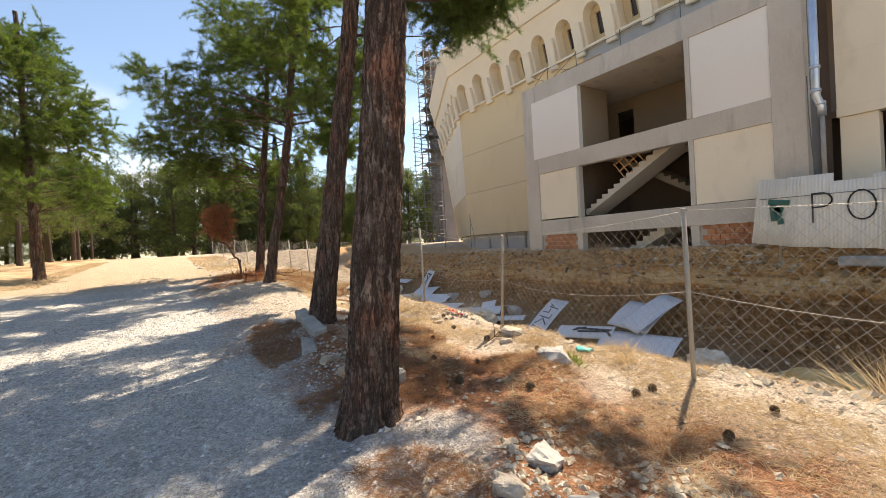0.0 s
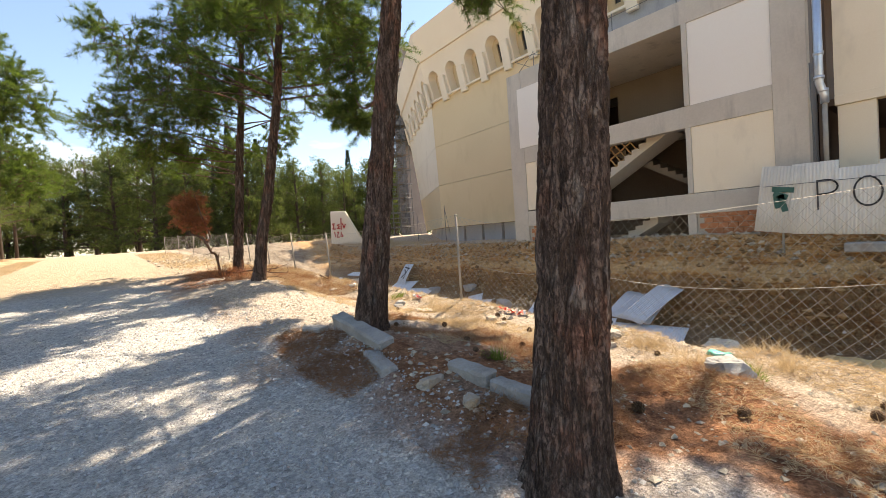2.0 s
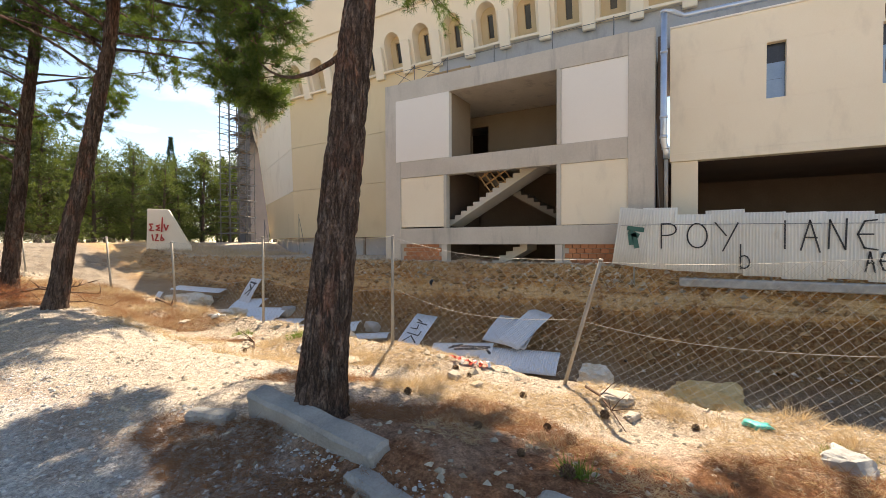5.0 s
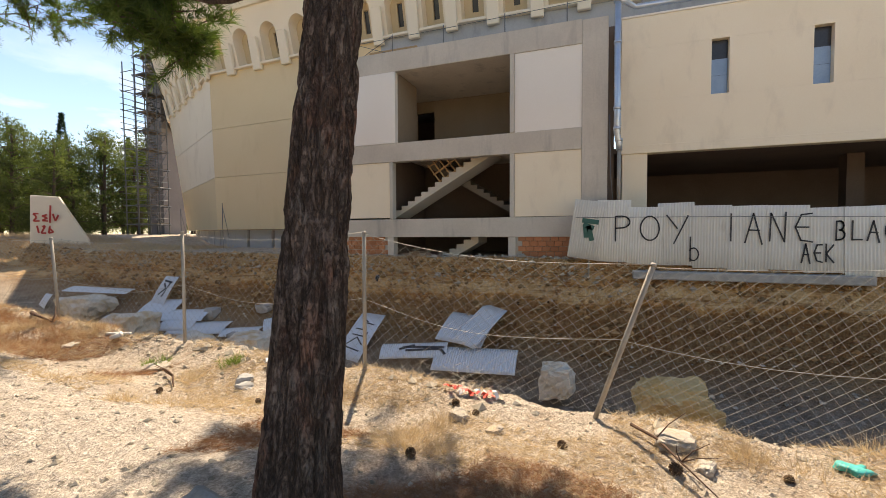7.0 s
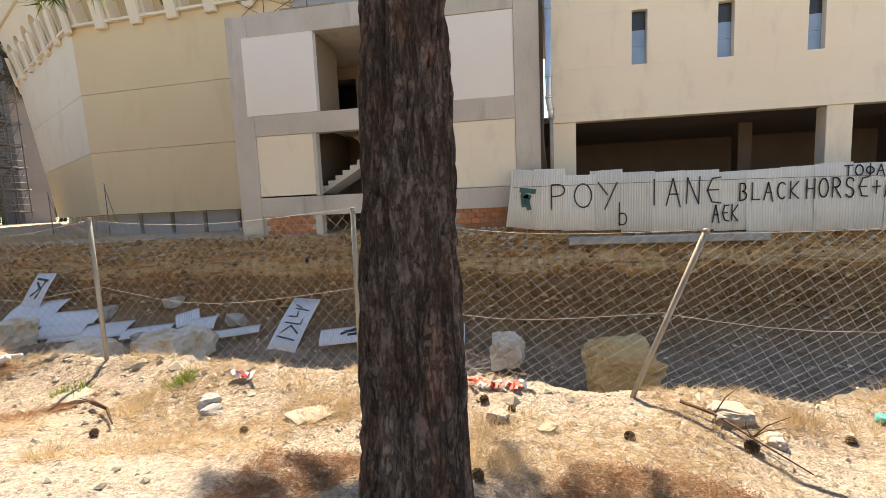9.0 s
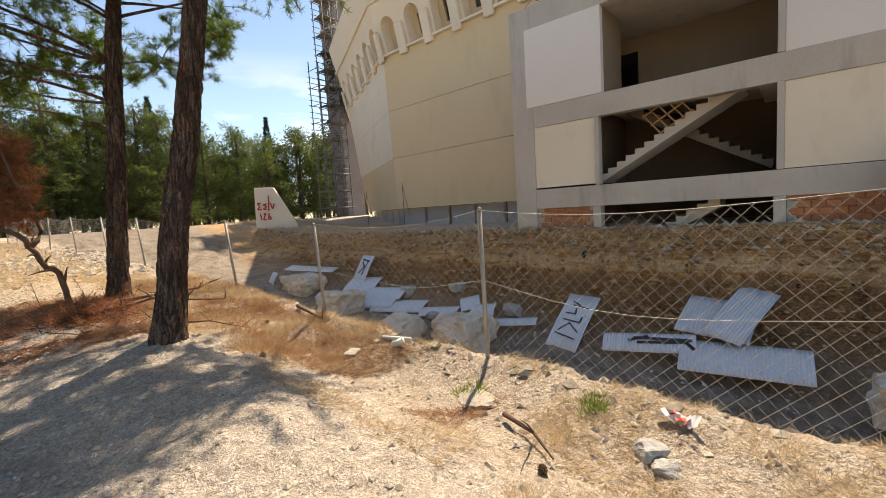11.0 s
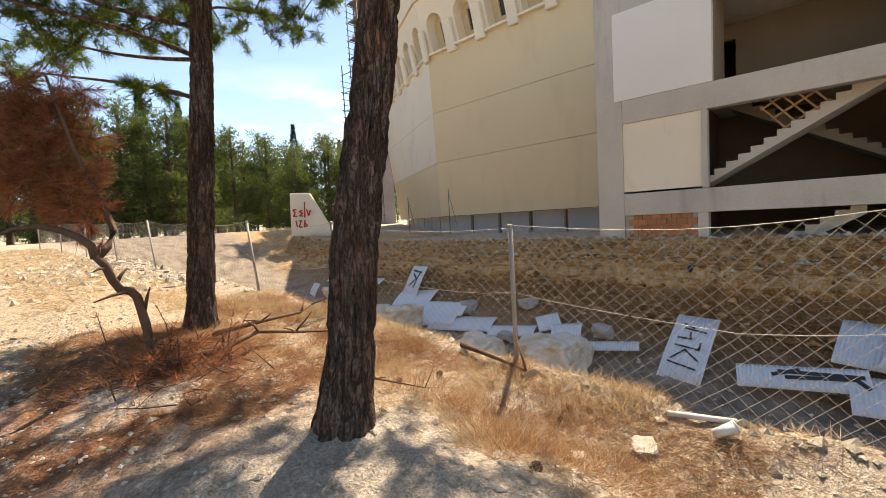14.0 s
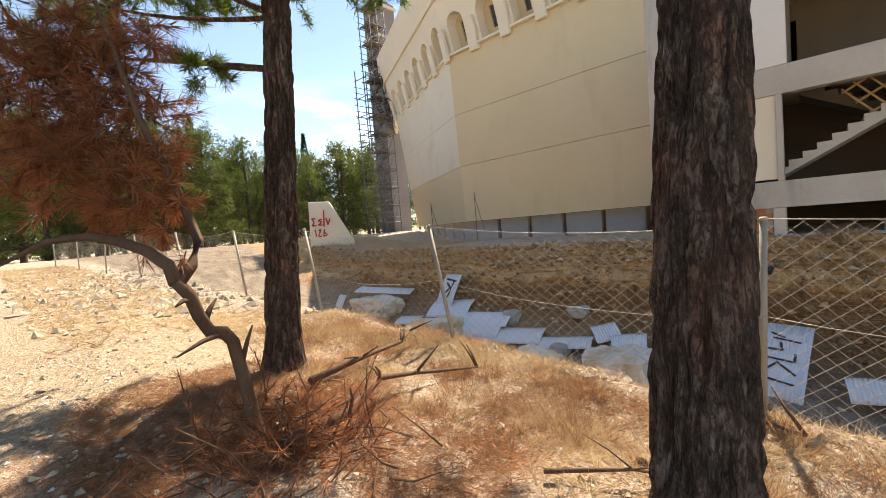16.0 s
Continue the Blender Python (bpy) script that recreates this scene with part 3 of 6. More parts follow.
def stair_flight(name, x0, x1, y0, z0, count, way, tread=0.285, riser=0.172, material=STAIR_CONCRETE):
    """A concrete flight with a sloping soffit; way is +1 or -1 along y as it climbs."""
    bm = bmesh.new()
    line = []
    for i in range(count):
        line.append((y0 + way * i * tread, z0 + i * riser))
        line.append((y0 + way * i * tread, z0 + (i + 1) * riser))
    line.append((y0 + way * count * tread, z0 + count * riser))
    low = [(y0 + way * count * tread, z0 + count * riser - 0.30), (y0 + way * 0.05, z0 - 0.12)]
    ring = line + low
    a = [bm.verts.new((x0, y, z)) for y, z in ring]
    b = [bm.verts.new((x1, y, z)) for y, z in ring]
    bm.faces.new(a)
    bm.faces.new(b[::-1])
    for i in range(len(ring)):
        j = (i + 1) % len(ring)
        bm.faces.new((a[i], b[i], b[j], a[j]))
    bmesh.ops.recalc_face_normals(bm, faces=bm.faces)
    bmesh.ops.triangulate(bm, faces=[f for f in bm.faces if len(f.verts) > 4])
    return part(name, bm, material, building)


stair_flight("stair_flight", 16.55, 17.85, 13.22, 2.30, 14, -1, 0.297, 0.179)
stair_flight("stair_flight", 16.55, 17.85, 13.22, -0.70, 12, -1, 0.297, 0.179)
stair_flight("stair_flight", 18.15, 19.45, 8.45, 2.35, 15, 1, material=STAIR_SHADED)
part("landing", boxed(16.5, 19.5, 8.13, 8.75, 4.45, 4.74, 0.01), STAIR_CONCRETE, building)

# wooden balustrade frame lying on the stairs
rail = thing("wooden_balustrade", (16.7, 10.9, 3.7), "raw timber balustrade frame leaning on the concrete stairs", "balustrade")
RM = Matrix.Translation((16.66, 11.28, 3.50)) @ Matrix(((1, 0, 0.12, 0), (0, -0.857, 0.62, 0), (0, 0.515, 0.775, 0), (0, 0, 0, 1)))
for k in range(3):
    part("rail", boxed(-0.03, 0.03, 0.0, 1.15, 0.05 + k * 0.40, 0.11 + k * 0.40, 0.006, m=RM), WOOD, rail)
for k in range(5):
    part("picket", boxed(-0.05, -0.015, 0.04 + k * 0.255, 0.09 + k * 0.255, 0, 0.98, 0.005, m=RM), WOOD, rail)

# hull-like curved wall and the arcade above it, along one line in plan
RING = [Vector(p) for p in ((25.4, -34), (23.5, -24), (22.5, -17), (21.9, -10.3), (21.4, -5.9), (20.75, 4), (20.45, 12), (20.7, 20), (21.1, 28.5), (27.3, 40.2), (36.0, 50.0))]
HULL_TOP = [Vector(p) for p in ((20.62, 16.0), (20.7, 20.0), (21.1, 28.5), (27.2, 40.2))]
HULL_LOW = [Vector(p) for p in ((20.62, 16.0), (20.7, 20.0), (21.25, 28.3), (28.2, 39.6))]


def hull_plate(name, i, z0, z1, material, label="", n=6):
    """One plate of the curved wall between two levels, 0.2 m thick, leaning outwards to the top."""
    bm = bmesh.new()
    grid = []
    for a in range(n + 1):
        t = a / n
        low, top = HULL_LOW[i].lerp(HULL_LOW[i + 1], t), HULL_TOP[i].lerp(HULL_TOP[i + 1], t)
        col = []
        for b in range(5):
            z = z0 + (z1 - z0) * b / 4
            q = low.lerp(top, (z - 1.8) / 9.7)
            col.append((bm.verts.new((q.x, q.y, z)), bm.verts.new((q.x + 0.2, q.y - 0.05, z))))
        grid.append(col)
    for a in range(n):
        for b in range(4):
            bm.faces.new([grid[a][b][0], grid[a][b + 1][0], grid[a + 1][b + 1][0], grid[a + 1][b][0]])
            bm.faces.new([grid[a][b][1], grid[a + 1][b][1], grid[a + 1][b + 1][1], grid[a][b + 1][1]])
        for b in (0, 4):
            bm.faces.new([grid[a][b][0], grid[a + 1][b][0], grid[a + 1][b][1], grid[a][b][1]])
    for a in (0, n):
        for b in range(4):
            bm.faces.new([grid[a][b][0], grid[a][b][1], grid[a][b + 1][1], grid[a][b + 1][0]])
    bmesh.ops.recalc_face_normals(bm, faces=bm.faces)
    return part(name, bm, material, building, label)


# bow plates above 5 m get the paler colour
for i in range(3):
    for z0, z1 in ((1.8, 5.10), (5.125, 8.12), (8.145, 11.5)):
        hull_plate("hull_plate", i, z0, z1, PALE_HULL if i == 2 and z0 > 5 else BEIGE_PAINT, "smooth beige painted curved wall plate" if i < 2 else "paler curved wall plate towards the bow")


def ring_pose(p, q, z):
    d = (q - p)
    return Matrix.Translation((p.x, p.y, z)) @ Matrix.Rotation(math.atan2(d.y, d.x), 4, "Z")


# base panels with dark gaps under the curved wall
for i in range(3):
    p, q = HULL_LOW[i], HULL_LOW[i + 1]
    length = (q - p).length
    count = max(1, round(length / 2.1))
    for k in range(count):
        m = ring_pose(p.lerp(q, k / count), q, 0.0)
        part("base_panel", boxed(0.12, length / count - 0.12, -0.75, -0.55, 0.2, 1.78, 0.01, m=m), SHADE_CONCRETE, building)
    # added backing: shade-coloured for the gaps, raised to stop sun under the hull
    part("base_back", boxed(0, length, -1.2, -1.0, 0.0, 4.2, m=ring_pose(p, q, 0.0)), SHADED_INNER, building)

# bay of the arcade: pilasters, round arch and a niche with a slit window (x along the wall, +y outwards)
BAY, SILL, SPRING, HEAD = 2.1, 11.62, 13.05, 14.55


def bay_meshes():
    bm = bmesh.new()
    r, c = 0.58, BAY / 2
    prof = [(c - r, SILL)] + [(c - r * math.cos(math.pi * k / 14), SPRING + r * math.sin(math.pi * k / 14)) for k in range(15)] + [(c + r, SILL)]
    rim = [(0.0, SILL)] + [(0.0, SPRING)] * 1 + [(BAY * k / 12, HEAD) for k in range(13)] + [(BAY, SPRING), (BAY, SILL)]
    assert len(prof) == len(rim)
    fo = [bm.verts.new((x, 0.0, z)) for x, z in rim]
    fi = [bm.verts.new((x, 0.0, z)) for x, z in prof]
    bi = [bm.verts.new((x, -0.62, z)) for x, z in prof]
    for k in range(len(prof) - 1):
        bm.faces.new((fo[k], fi[k], fi[k + 1], fo[k + 1]))
        bm.faces.new((fi[k], bi[k], bi[k + 1], fi[k + 1]))
    bmesh.ops.recalc_face_normals(bm, faces=bm.faces)
    # pilaster that drops below the sill
    box(bm, -0.30, 0.30, 0.0, 0.22, SILL - 0.42, SPRING - 0.1, 0.03)
    front = mesh_of("arch_bay", bm, ARCH_RENDER)
    back = bmesh.new()
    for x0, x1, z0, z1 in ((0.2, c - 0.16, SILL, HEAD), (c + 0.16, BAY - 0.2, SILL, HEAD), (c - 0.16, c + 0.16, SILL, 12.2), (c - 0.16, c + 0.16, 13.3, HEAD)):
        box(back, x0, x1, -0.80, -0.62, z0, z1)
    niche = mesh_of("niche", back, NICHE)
    slit = mesh_of("slit_window", boxed(c - 0.16, c + 0.16, -0.78, -0.74, 12.2, 13.3), WINDOW_DARK)
    sill = mesh_of("sill", boxed(0.0, BAY - 0.004, -0.62, 0.22, SILL - 0.14, SILL - 0.004, 0.02), ARCH_RENDER)
    return front, niche, slit, sill


FRONT, NICHE_ME, SLIT_ME, SILL_ME = bay_meshes()


FLARE = 0.26                 # the arcade leans out by this much for each metre of height


def ring_normals():
    """Outward mitre direction at each corner of the ring."""
    side = [Vector((-(q - p).y, (q - p).x)).normalized() for p, q in zip(RING, RING[1:])]
    out = []
    for k in range(len(RING)):
        a, b = side[max(k - 1, 0)], side[min(k, len(side) - 1)]
        m = (a + b).normalized()
        out.append(m / max(m.dot(a), 0.5))
    return out


OUTWARD = ring_normals()


def ring_point(i, u, out, z):
    """A point on side i of the ring: u along it, out metres in front of its face."""
    d = out + FLARE * max(z - SILL, 0.0)
    p = (RING[i] + OUTWARD[i] * d).lerp(RING[i + 1] + OUTWARD[i + 1] * d, u)
    return Vector((p.x, p.y, z))


def bent(me, i, k, count):
    """A copy of a bay's mesh, laid on bay k of side i."""
    c = me.copy()
    for v in c.vertices:
        v.co = ring_point(i, (k + v.co.x / BAY) / count, v.co.y, v.co.z)
    return c


def band(i, z0, z1, out, deep, material, name, bevel=0.02):
    bm = boxed(0.0005, 0.9995, -deep, out, z0, z1)
    for v in bm.verts:
        v.co = ring_point(i, v.co.x, v.co.y, v.co.z)
    bmesh.ops.bevel(bm, geom=bm.edges[:], offset=bevel, segments=1, affect="EDGES", clamp_overlap=True)
    part(name, bm, material, building)


for i, (p, q) in enumerate(zip(RING, RING[1:])):
    count = max(1, round((q - p).length / BAY))
    for k in range(count):
        bay = under(new("arch_bay", bent(FRONT, i, k, count)), building)
        for nm, me in (("niche", NICHE_ME), ("slit_window", SLIT_ME), ("sill", SILL_ME)):
            under(new(nm, bent(me, i, k, count)), bay)
    band(i, HEAD, HEAD + 0.16, 0.14, 0.6, ARCH_RENDER, "moulding")
    band(i, HEAD + 0.164, 16.7, 0.02, 0.4, ARCH_RENDER, "parapet")
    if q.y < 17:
        band(i, 8.55, SILL - 0.145, -0.05, 0.5, SHADE_CONCRETE, "drum_wall")
part("drum_wall", boxed(0, 8.0, -0.5, -0.05, 8.55, SILL - 0.145, m=ring_pose(Vector((20.45, 12.0)), Vector((20.7, 20)), 0)), SHADE_CONCRETE, building)

# wing with slit windows over an open ground floor
WX, WT = 16.8, 0.018


def wing_pose():
    return Matrix.Translation((WX, 4.62, 0)) @ Matrix.Rotation(WT, 4, "Z")


WM = wing_pose()             # x inwards, y along the wall (negative away from the stair block)
wins = [-2.94 - 2.685 * k for k in range(14)]
edges = [0.0] + [e for c in wins for e in (c + 0.25, c - 0.25)] + [-48.0]
for k in range(0, len(edges), 2):
    part("wing_wall", boxed(0, 0.3, edges[k + 1], edges[k], 6.0, 7.75, m=WM), CREAM_RENDER, building)
part("wing_wall", boxed(0, 0.3, -48.0, 0.0, 4.5, 5.997, m=WM), CREAM_RENDER, building)
part("wing_wall", boxed(0, 0.3, -48.0, 0.0, 7.753, 8.8, m=WM), CREAM_RENDER, building)
part("coping", boxed(-0.04, 0.36, -48.0, 0.02, 8.803, 8.87, 0.01, m=WM), WHITE_RENDER, building)
part("wing_ledge", boxed(-0.05, 0.34, -48.0, 0.0, 4.22, 4.497, 0.01, m=WM), CREAM_RENDER, building, "yellowish ledge over the open ground floor")
for c in wins:
    win = part("slit_window", boxed(0.20, 0.24, c - 0.247, c + 0.247, 6.003, 7.747, m=WM), WINDOW_DARK, building)
    # two thin blue sheets carry the sky reflected in the lower glass
    part("pane_film", boxed(0.185, 0.197, c - 0.24, c + 0.24, 6.02, 6.62, m=WM), WINDOW_REFLECTION, win, "thin blue sheet painted as sky reflection on the lower pane")
    part("pane_film", boxed(0.185, 0.197, c - 0.24, c + 0.24, 6.63, 7.15, m=WM), WINDOW_REFLECTION, win)
for y0, y1 in ((-0.85, -0.05), (-9.5, -8.72), (-19.8, -18.95), (-30.2, -29.4), (-40.4, -39.6), (-48.0, -47.2)):
    part("wing_column", boxed(0.02, 0.5, y0, y1, -0.6, 4.217, 0.015, m=WM), CREAM_RENDER, building)
part("soffit", boxed(0.3, 7.5, -48.0, 0.2, 4.3, 4.49, m=WM), SHADED_INNER, building)
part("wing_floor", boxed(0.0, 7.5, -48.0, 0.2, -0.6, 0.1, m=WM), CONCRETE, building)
part("wing_back", boxed(7.5, 7.7, -48.0, 0.2, -0.6, 4.5, m=WM), SHADED_INNER, building)
part("wing_end", boxed(0.36, 7.5, 0.2, 0.4, -0.6, 8.8, m=WM), SHADED_INNER, building)
part("wing_roof", boxed(0.3, 6.0, -48.0, 0.2, 8.3, 8.55, m=WM), SHADE_CONCRETE, building)
# columns take the dark inner colour so that they sink into the shade
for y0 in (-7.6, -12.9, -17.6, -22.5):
    part("inner_column", boxed(3.0, 3.5, y0 - 0.5, y0, 0.1, 4.29, m=WM), SHADED_INNER, building)
part("wing_cap", boxed(0.31, 0.5, -48.0, -7.2, 8.55, 9.1, m=WM), DARK_COLUMN, building, "dark upstand on the wing roof")

# rain pipe and roof pipe
tube("drainpipe", [(15.72, 4.78, 8.95), (15.72, 4.78, 5.6), (15.72, 4.78, 4.75), (15.85, 4.70, 4.45), (15.85, 4.70, 4.2)], 0.10, GALV, building, 14, "shiny galvanised rain pipe")
tube("drainpipe", [(15.85, 4.70, 4.2), (15.85, 4.70, 2.0)], 0.06, POST_STEEL, building, 10)
for z in (8.9, 7.6, 5.5, 4.85, 4.5):
    tube("pipe_collar", [(15.72 if z > 4.6 else 15.83, 4.78 if z > 4.6 else 4.72, z), (15.72 if z > 4.6 else 15.83, 4.78 if z > 4.6 else 4.72, z + 0.09)], 0.12, GALV, building, 14)
tube("roof_pipe", [(15.72, 4.78, 8.95), (16.2, 4.55, 9.12), (16.75, 4.2, 9.15), (17.0, -3.0, 9.15), (17.0, -3.0, 9.6)], 0.085, GALV, building, 10)
tube("loose_cable", [(15.86, 5.0, 5.4), (15.8, 4.98, 4.4), (15.84, 4.95, 3.4), (15.76, 4.88, 2.6)], 0.014, STEEL, building, 6)
# roof rails over the stair block
for y in (14.9, 13.2, 11.0, 8.6, 6.4):
    tube("rail_post", [(16.4, y, 8.6), (16.4, y, 9.55)], 0.018, STEEL, building, 6)
tube("rail_wire", [(16.4, 16.0, 9.4), (16.4, 10.5, 9.42), (16.4, 5.2, 9.5)], 0.012, STEEL, building, 5)
for y0, y1 in ((16.0, 14.9), (14.9, 13.2)):
    tube("rail_brace", [(16.4, y0, 8.7), (16.4, y1, 9.5)], 0.012, STEEL, building, 5)
    tube("rail_brace", [(16.4, y0, 9.4), (16.4, y1, 8.75)], 0.012, STEEL, building, 5)
part("roof_frame", boxed(17.0, 17.1, 12.4, 14.6, 9.15, 9.25), WOOD, building)
for y in (12.4, 13.5, 14.5):
    part("roof_frame", boxed(17.0, 17.1, y, y + 0.1, 8.5, 9.15), WOOD, building)
# bars standing in front of the curved wall
for x, y, h in ((20.2, 26.7, 2.6), (19.9, 29.8, 2.3)):
    tube("starter_bar", [(x, y, 0.7), (x, y, 0.8 + h)], 0.02, STEEL, building, 5)
    tube("starter_bar", [(x, y - 0.5, 1.3), (x, y, 0.6 + h)], 0.015, STEEL, building, 5)

# concrete stair tower and scaffold at the bow
part("tower_column", boxed(29.1, 31.4, 43.8, 45.8, 0.0, 24.0, 0.03), DARK_COLUMN, building, "bare grey concrete tower")
for z in (17.2, 20.4, 23.4):
    part("tower_slab", boxed(28.95, 31.55, 43.65, 45.95, z, z + 0.28, 0.02), CONCRETE, building)
scaffold = thing("scaffold", (27.2, 42.3, 1.3), "tall steel tube scaffold with plank decks and ladders beside the tower", "scaffold")
SX = ((25.25, 15.6), (26.2, 24.2), (27.05, 23.4), (27.9, 24.6))
for x, top in SX:
    for y in (41.5, 43.0):
        tube("standard", [(x, y, 1.0), (x, y, top + 0.4 * (y > 42))], 0.045, STEEL, scaffold, 6)
for k in range(14):
    z = 2.4 + k * 1.6
    x0 = 25.0 if z < 15.0 else 26.0
    for y in (41.5, 43.0):
        tube("ledger", [(x0, y, z), (28.1, y, z)], 0.04, STEEL, scaffold, 5)
        tube("guard_rail", [(x0, y, z + 0.5), (28.0, y, z + 0.5)], 0.028, STEEL, scaffold, 5)
        tube("guard_rail", [(x0, y, z + 1.0), (28.0, y, z + 1.0)], 0.028, STEEL, scaffold, 5)
    for x, top in SX:
        if z < top:
            tube("transom", [(x, 41.3, z - 0.06), (x, 43.2, z - 0.06)], 0.035, STEEL, scaffold, 5)
    for y in (41.55, 42.05, 42.5):
        part("deck_plank", boxed(26.25, 27.85, y, y + 0.42, z + 0.05, z + 0.11), PLANK, scaffold)
    a, b = ((26.4, z + 0.1), (27.7, z + 1.65)) if k % 2 else ((27.7, z + 0.1), (26.4, z + 1.65))
    for y in (42.0, 42.5):
        tube("ladder_stile", [(a[0], y, a[1]), (b[0], y, b[1])], 0.035, STEEL, scaffold, 5)
    for q in range(1, 7):
        part("ladder_rung", boxed(a[0] + (b[0] - a[0]) * q / 7 - 0.12, a[0] + (b[0] - a[0]) * q / 7 + 0.12, 42.0, 42.5, a[1] + 1.55 * q / 7 - 0.02, a[1] + 1.55 * q / 7 + 0.02), PLANK, scaffold)
    tube("brace", [(27.05, 41.5, z), (27.9, 41.5, z + 1.6)], 0.03, STEEL, scaffold, 5)


# ---- hoarding of corrugated sheets along the far rim ----
def corrugated(width, height, pitch=0.076, amp=0.011, bend=0.0, rows=3):
    """A corrugated sheet standing in the yz plane, 1.5 mm thick, its lower left corner at the origin."""
    n = max(6, int(width / pitch * 4))
    v, f = [], []
    for side in (0.0, 0.0015):
        for r in range(rows + 1):
            for i in range(n + 1):
                y = width * i / n
                t = r / rows
                v.append((amp * math.sin(2 * math.pi * y / pitch) + side + bend * math.sin(math.pi * t), y, height * t))
    k = (rows + 1) * (n + 1)
    for r in range(rows):
        for i in range(n):
            a = r * (n + 1) + i
            f.append((a, a + n + 1, a + n + 2, a + 1))
            f.append((k + a, k + a + 1, k + a + n + 2, k + a + n + 1))
    for i in range(n):
        a, b = i, rows * (n + 1) + i
        f.append((a, a + 1, k + a + 1, k + a))
        f.append((b, k + b, k + b + 1, b + 1))
    return v, f


hoarding = thing("hoarding", (15.2, 0.0, 0.5), "long hoarding of overlapping off-white corrugated sheets covered in spray paint", "hoarding")
HX = 15.16
rng = random.Random(5)
cy = 6.25
sheet_v, sheet_f = corrugated(0.98, 1.0)
HOARD_ME = raw_mesh("corrugated_sheet", sheet_v, sheet_f, HOARD, True)
hoard_i = 0
while cy > -24:
    h = 1.86 + rng.uniform(-0.11, 0.10)
    base = 0.60 + 0.033 * (cy - 6.0) + rng.uniform(-0.04, 0.03)
    o = new("corrugated_sheet", HOARD_ME)
    under(o, hoarding)
    o.matrix_basis = Matrix.Translation((HX + (0.012 if hoard_i % 2 else 0.0) + 0.006 * (6 - cy) * 0.1, cy - 0.95, base)) @ Matrix.Rotation(radians(rng.uniform(-1.6, 1.6) + (7 if hoard_i == 0 else 0)), 4, "X") @ Matrix.Diagonal((1, 1, h, 1))
    cy -= 0.90
    hoard_i += 1
tube("hoarding_wire", [(HX - 0.03, 6.0, 2.02), (HX - 0.035, 2.0, 1.98), (HX - 0.03, -3.0, 1.9), (HX - 0.03, -12.0, 1.62), (HX - 0.03, -24.0, 1.3)], 0.008, STEEL, hoarding, 5)
for k in range(8):
    tube("hoarding_post", [(HX + 0.08, 5.6 - k * 3.6, -0.2), (HX + 0.08, 5.6 - k * 3.6, 2.1 - k * 0.1)], 0.03, POST_STEEL, hoarding, 6)


def strokes(name, lines, material, parent, width=0.05, x=HX - 0.03):
    """Flat spray strokes: polylines in (y, z) on a plane that faces -x."""
    heap = Heap()
    for line in lines:
        for (ya, za), (yb, zb) in zip(line, line[1:]):
            d = Vector((yb - ya, zb - za))
            if d.length < 1e-6:
                continue
            d.normalize()
            nrm = Vector((-d.y, d.x)) * width / 2
            e = d * width * 0.35
            heap.add([(x, ya + nrm.x - e.x, za + nrm.y - e.y), (x, ya - nrm.x - e.x, za - nrm.y - e.y), (x, yb - nrm.x + e.x, zb - nrm.y + e.y), (x, yb + nrm.x + e.x, zb + nrm.y + e.y)], [(0, 1, 2, 3)])
    o = new(name, heap.mesh(name, material))
    under(o, parent)
    return o


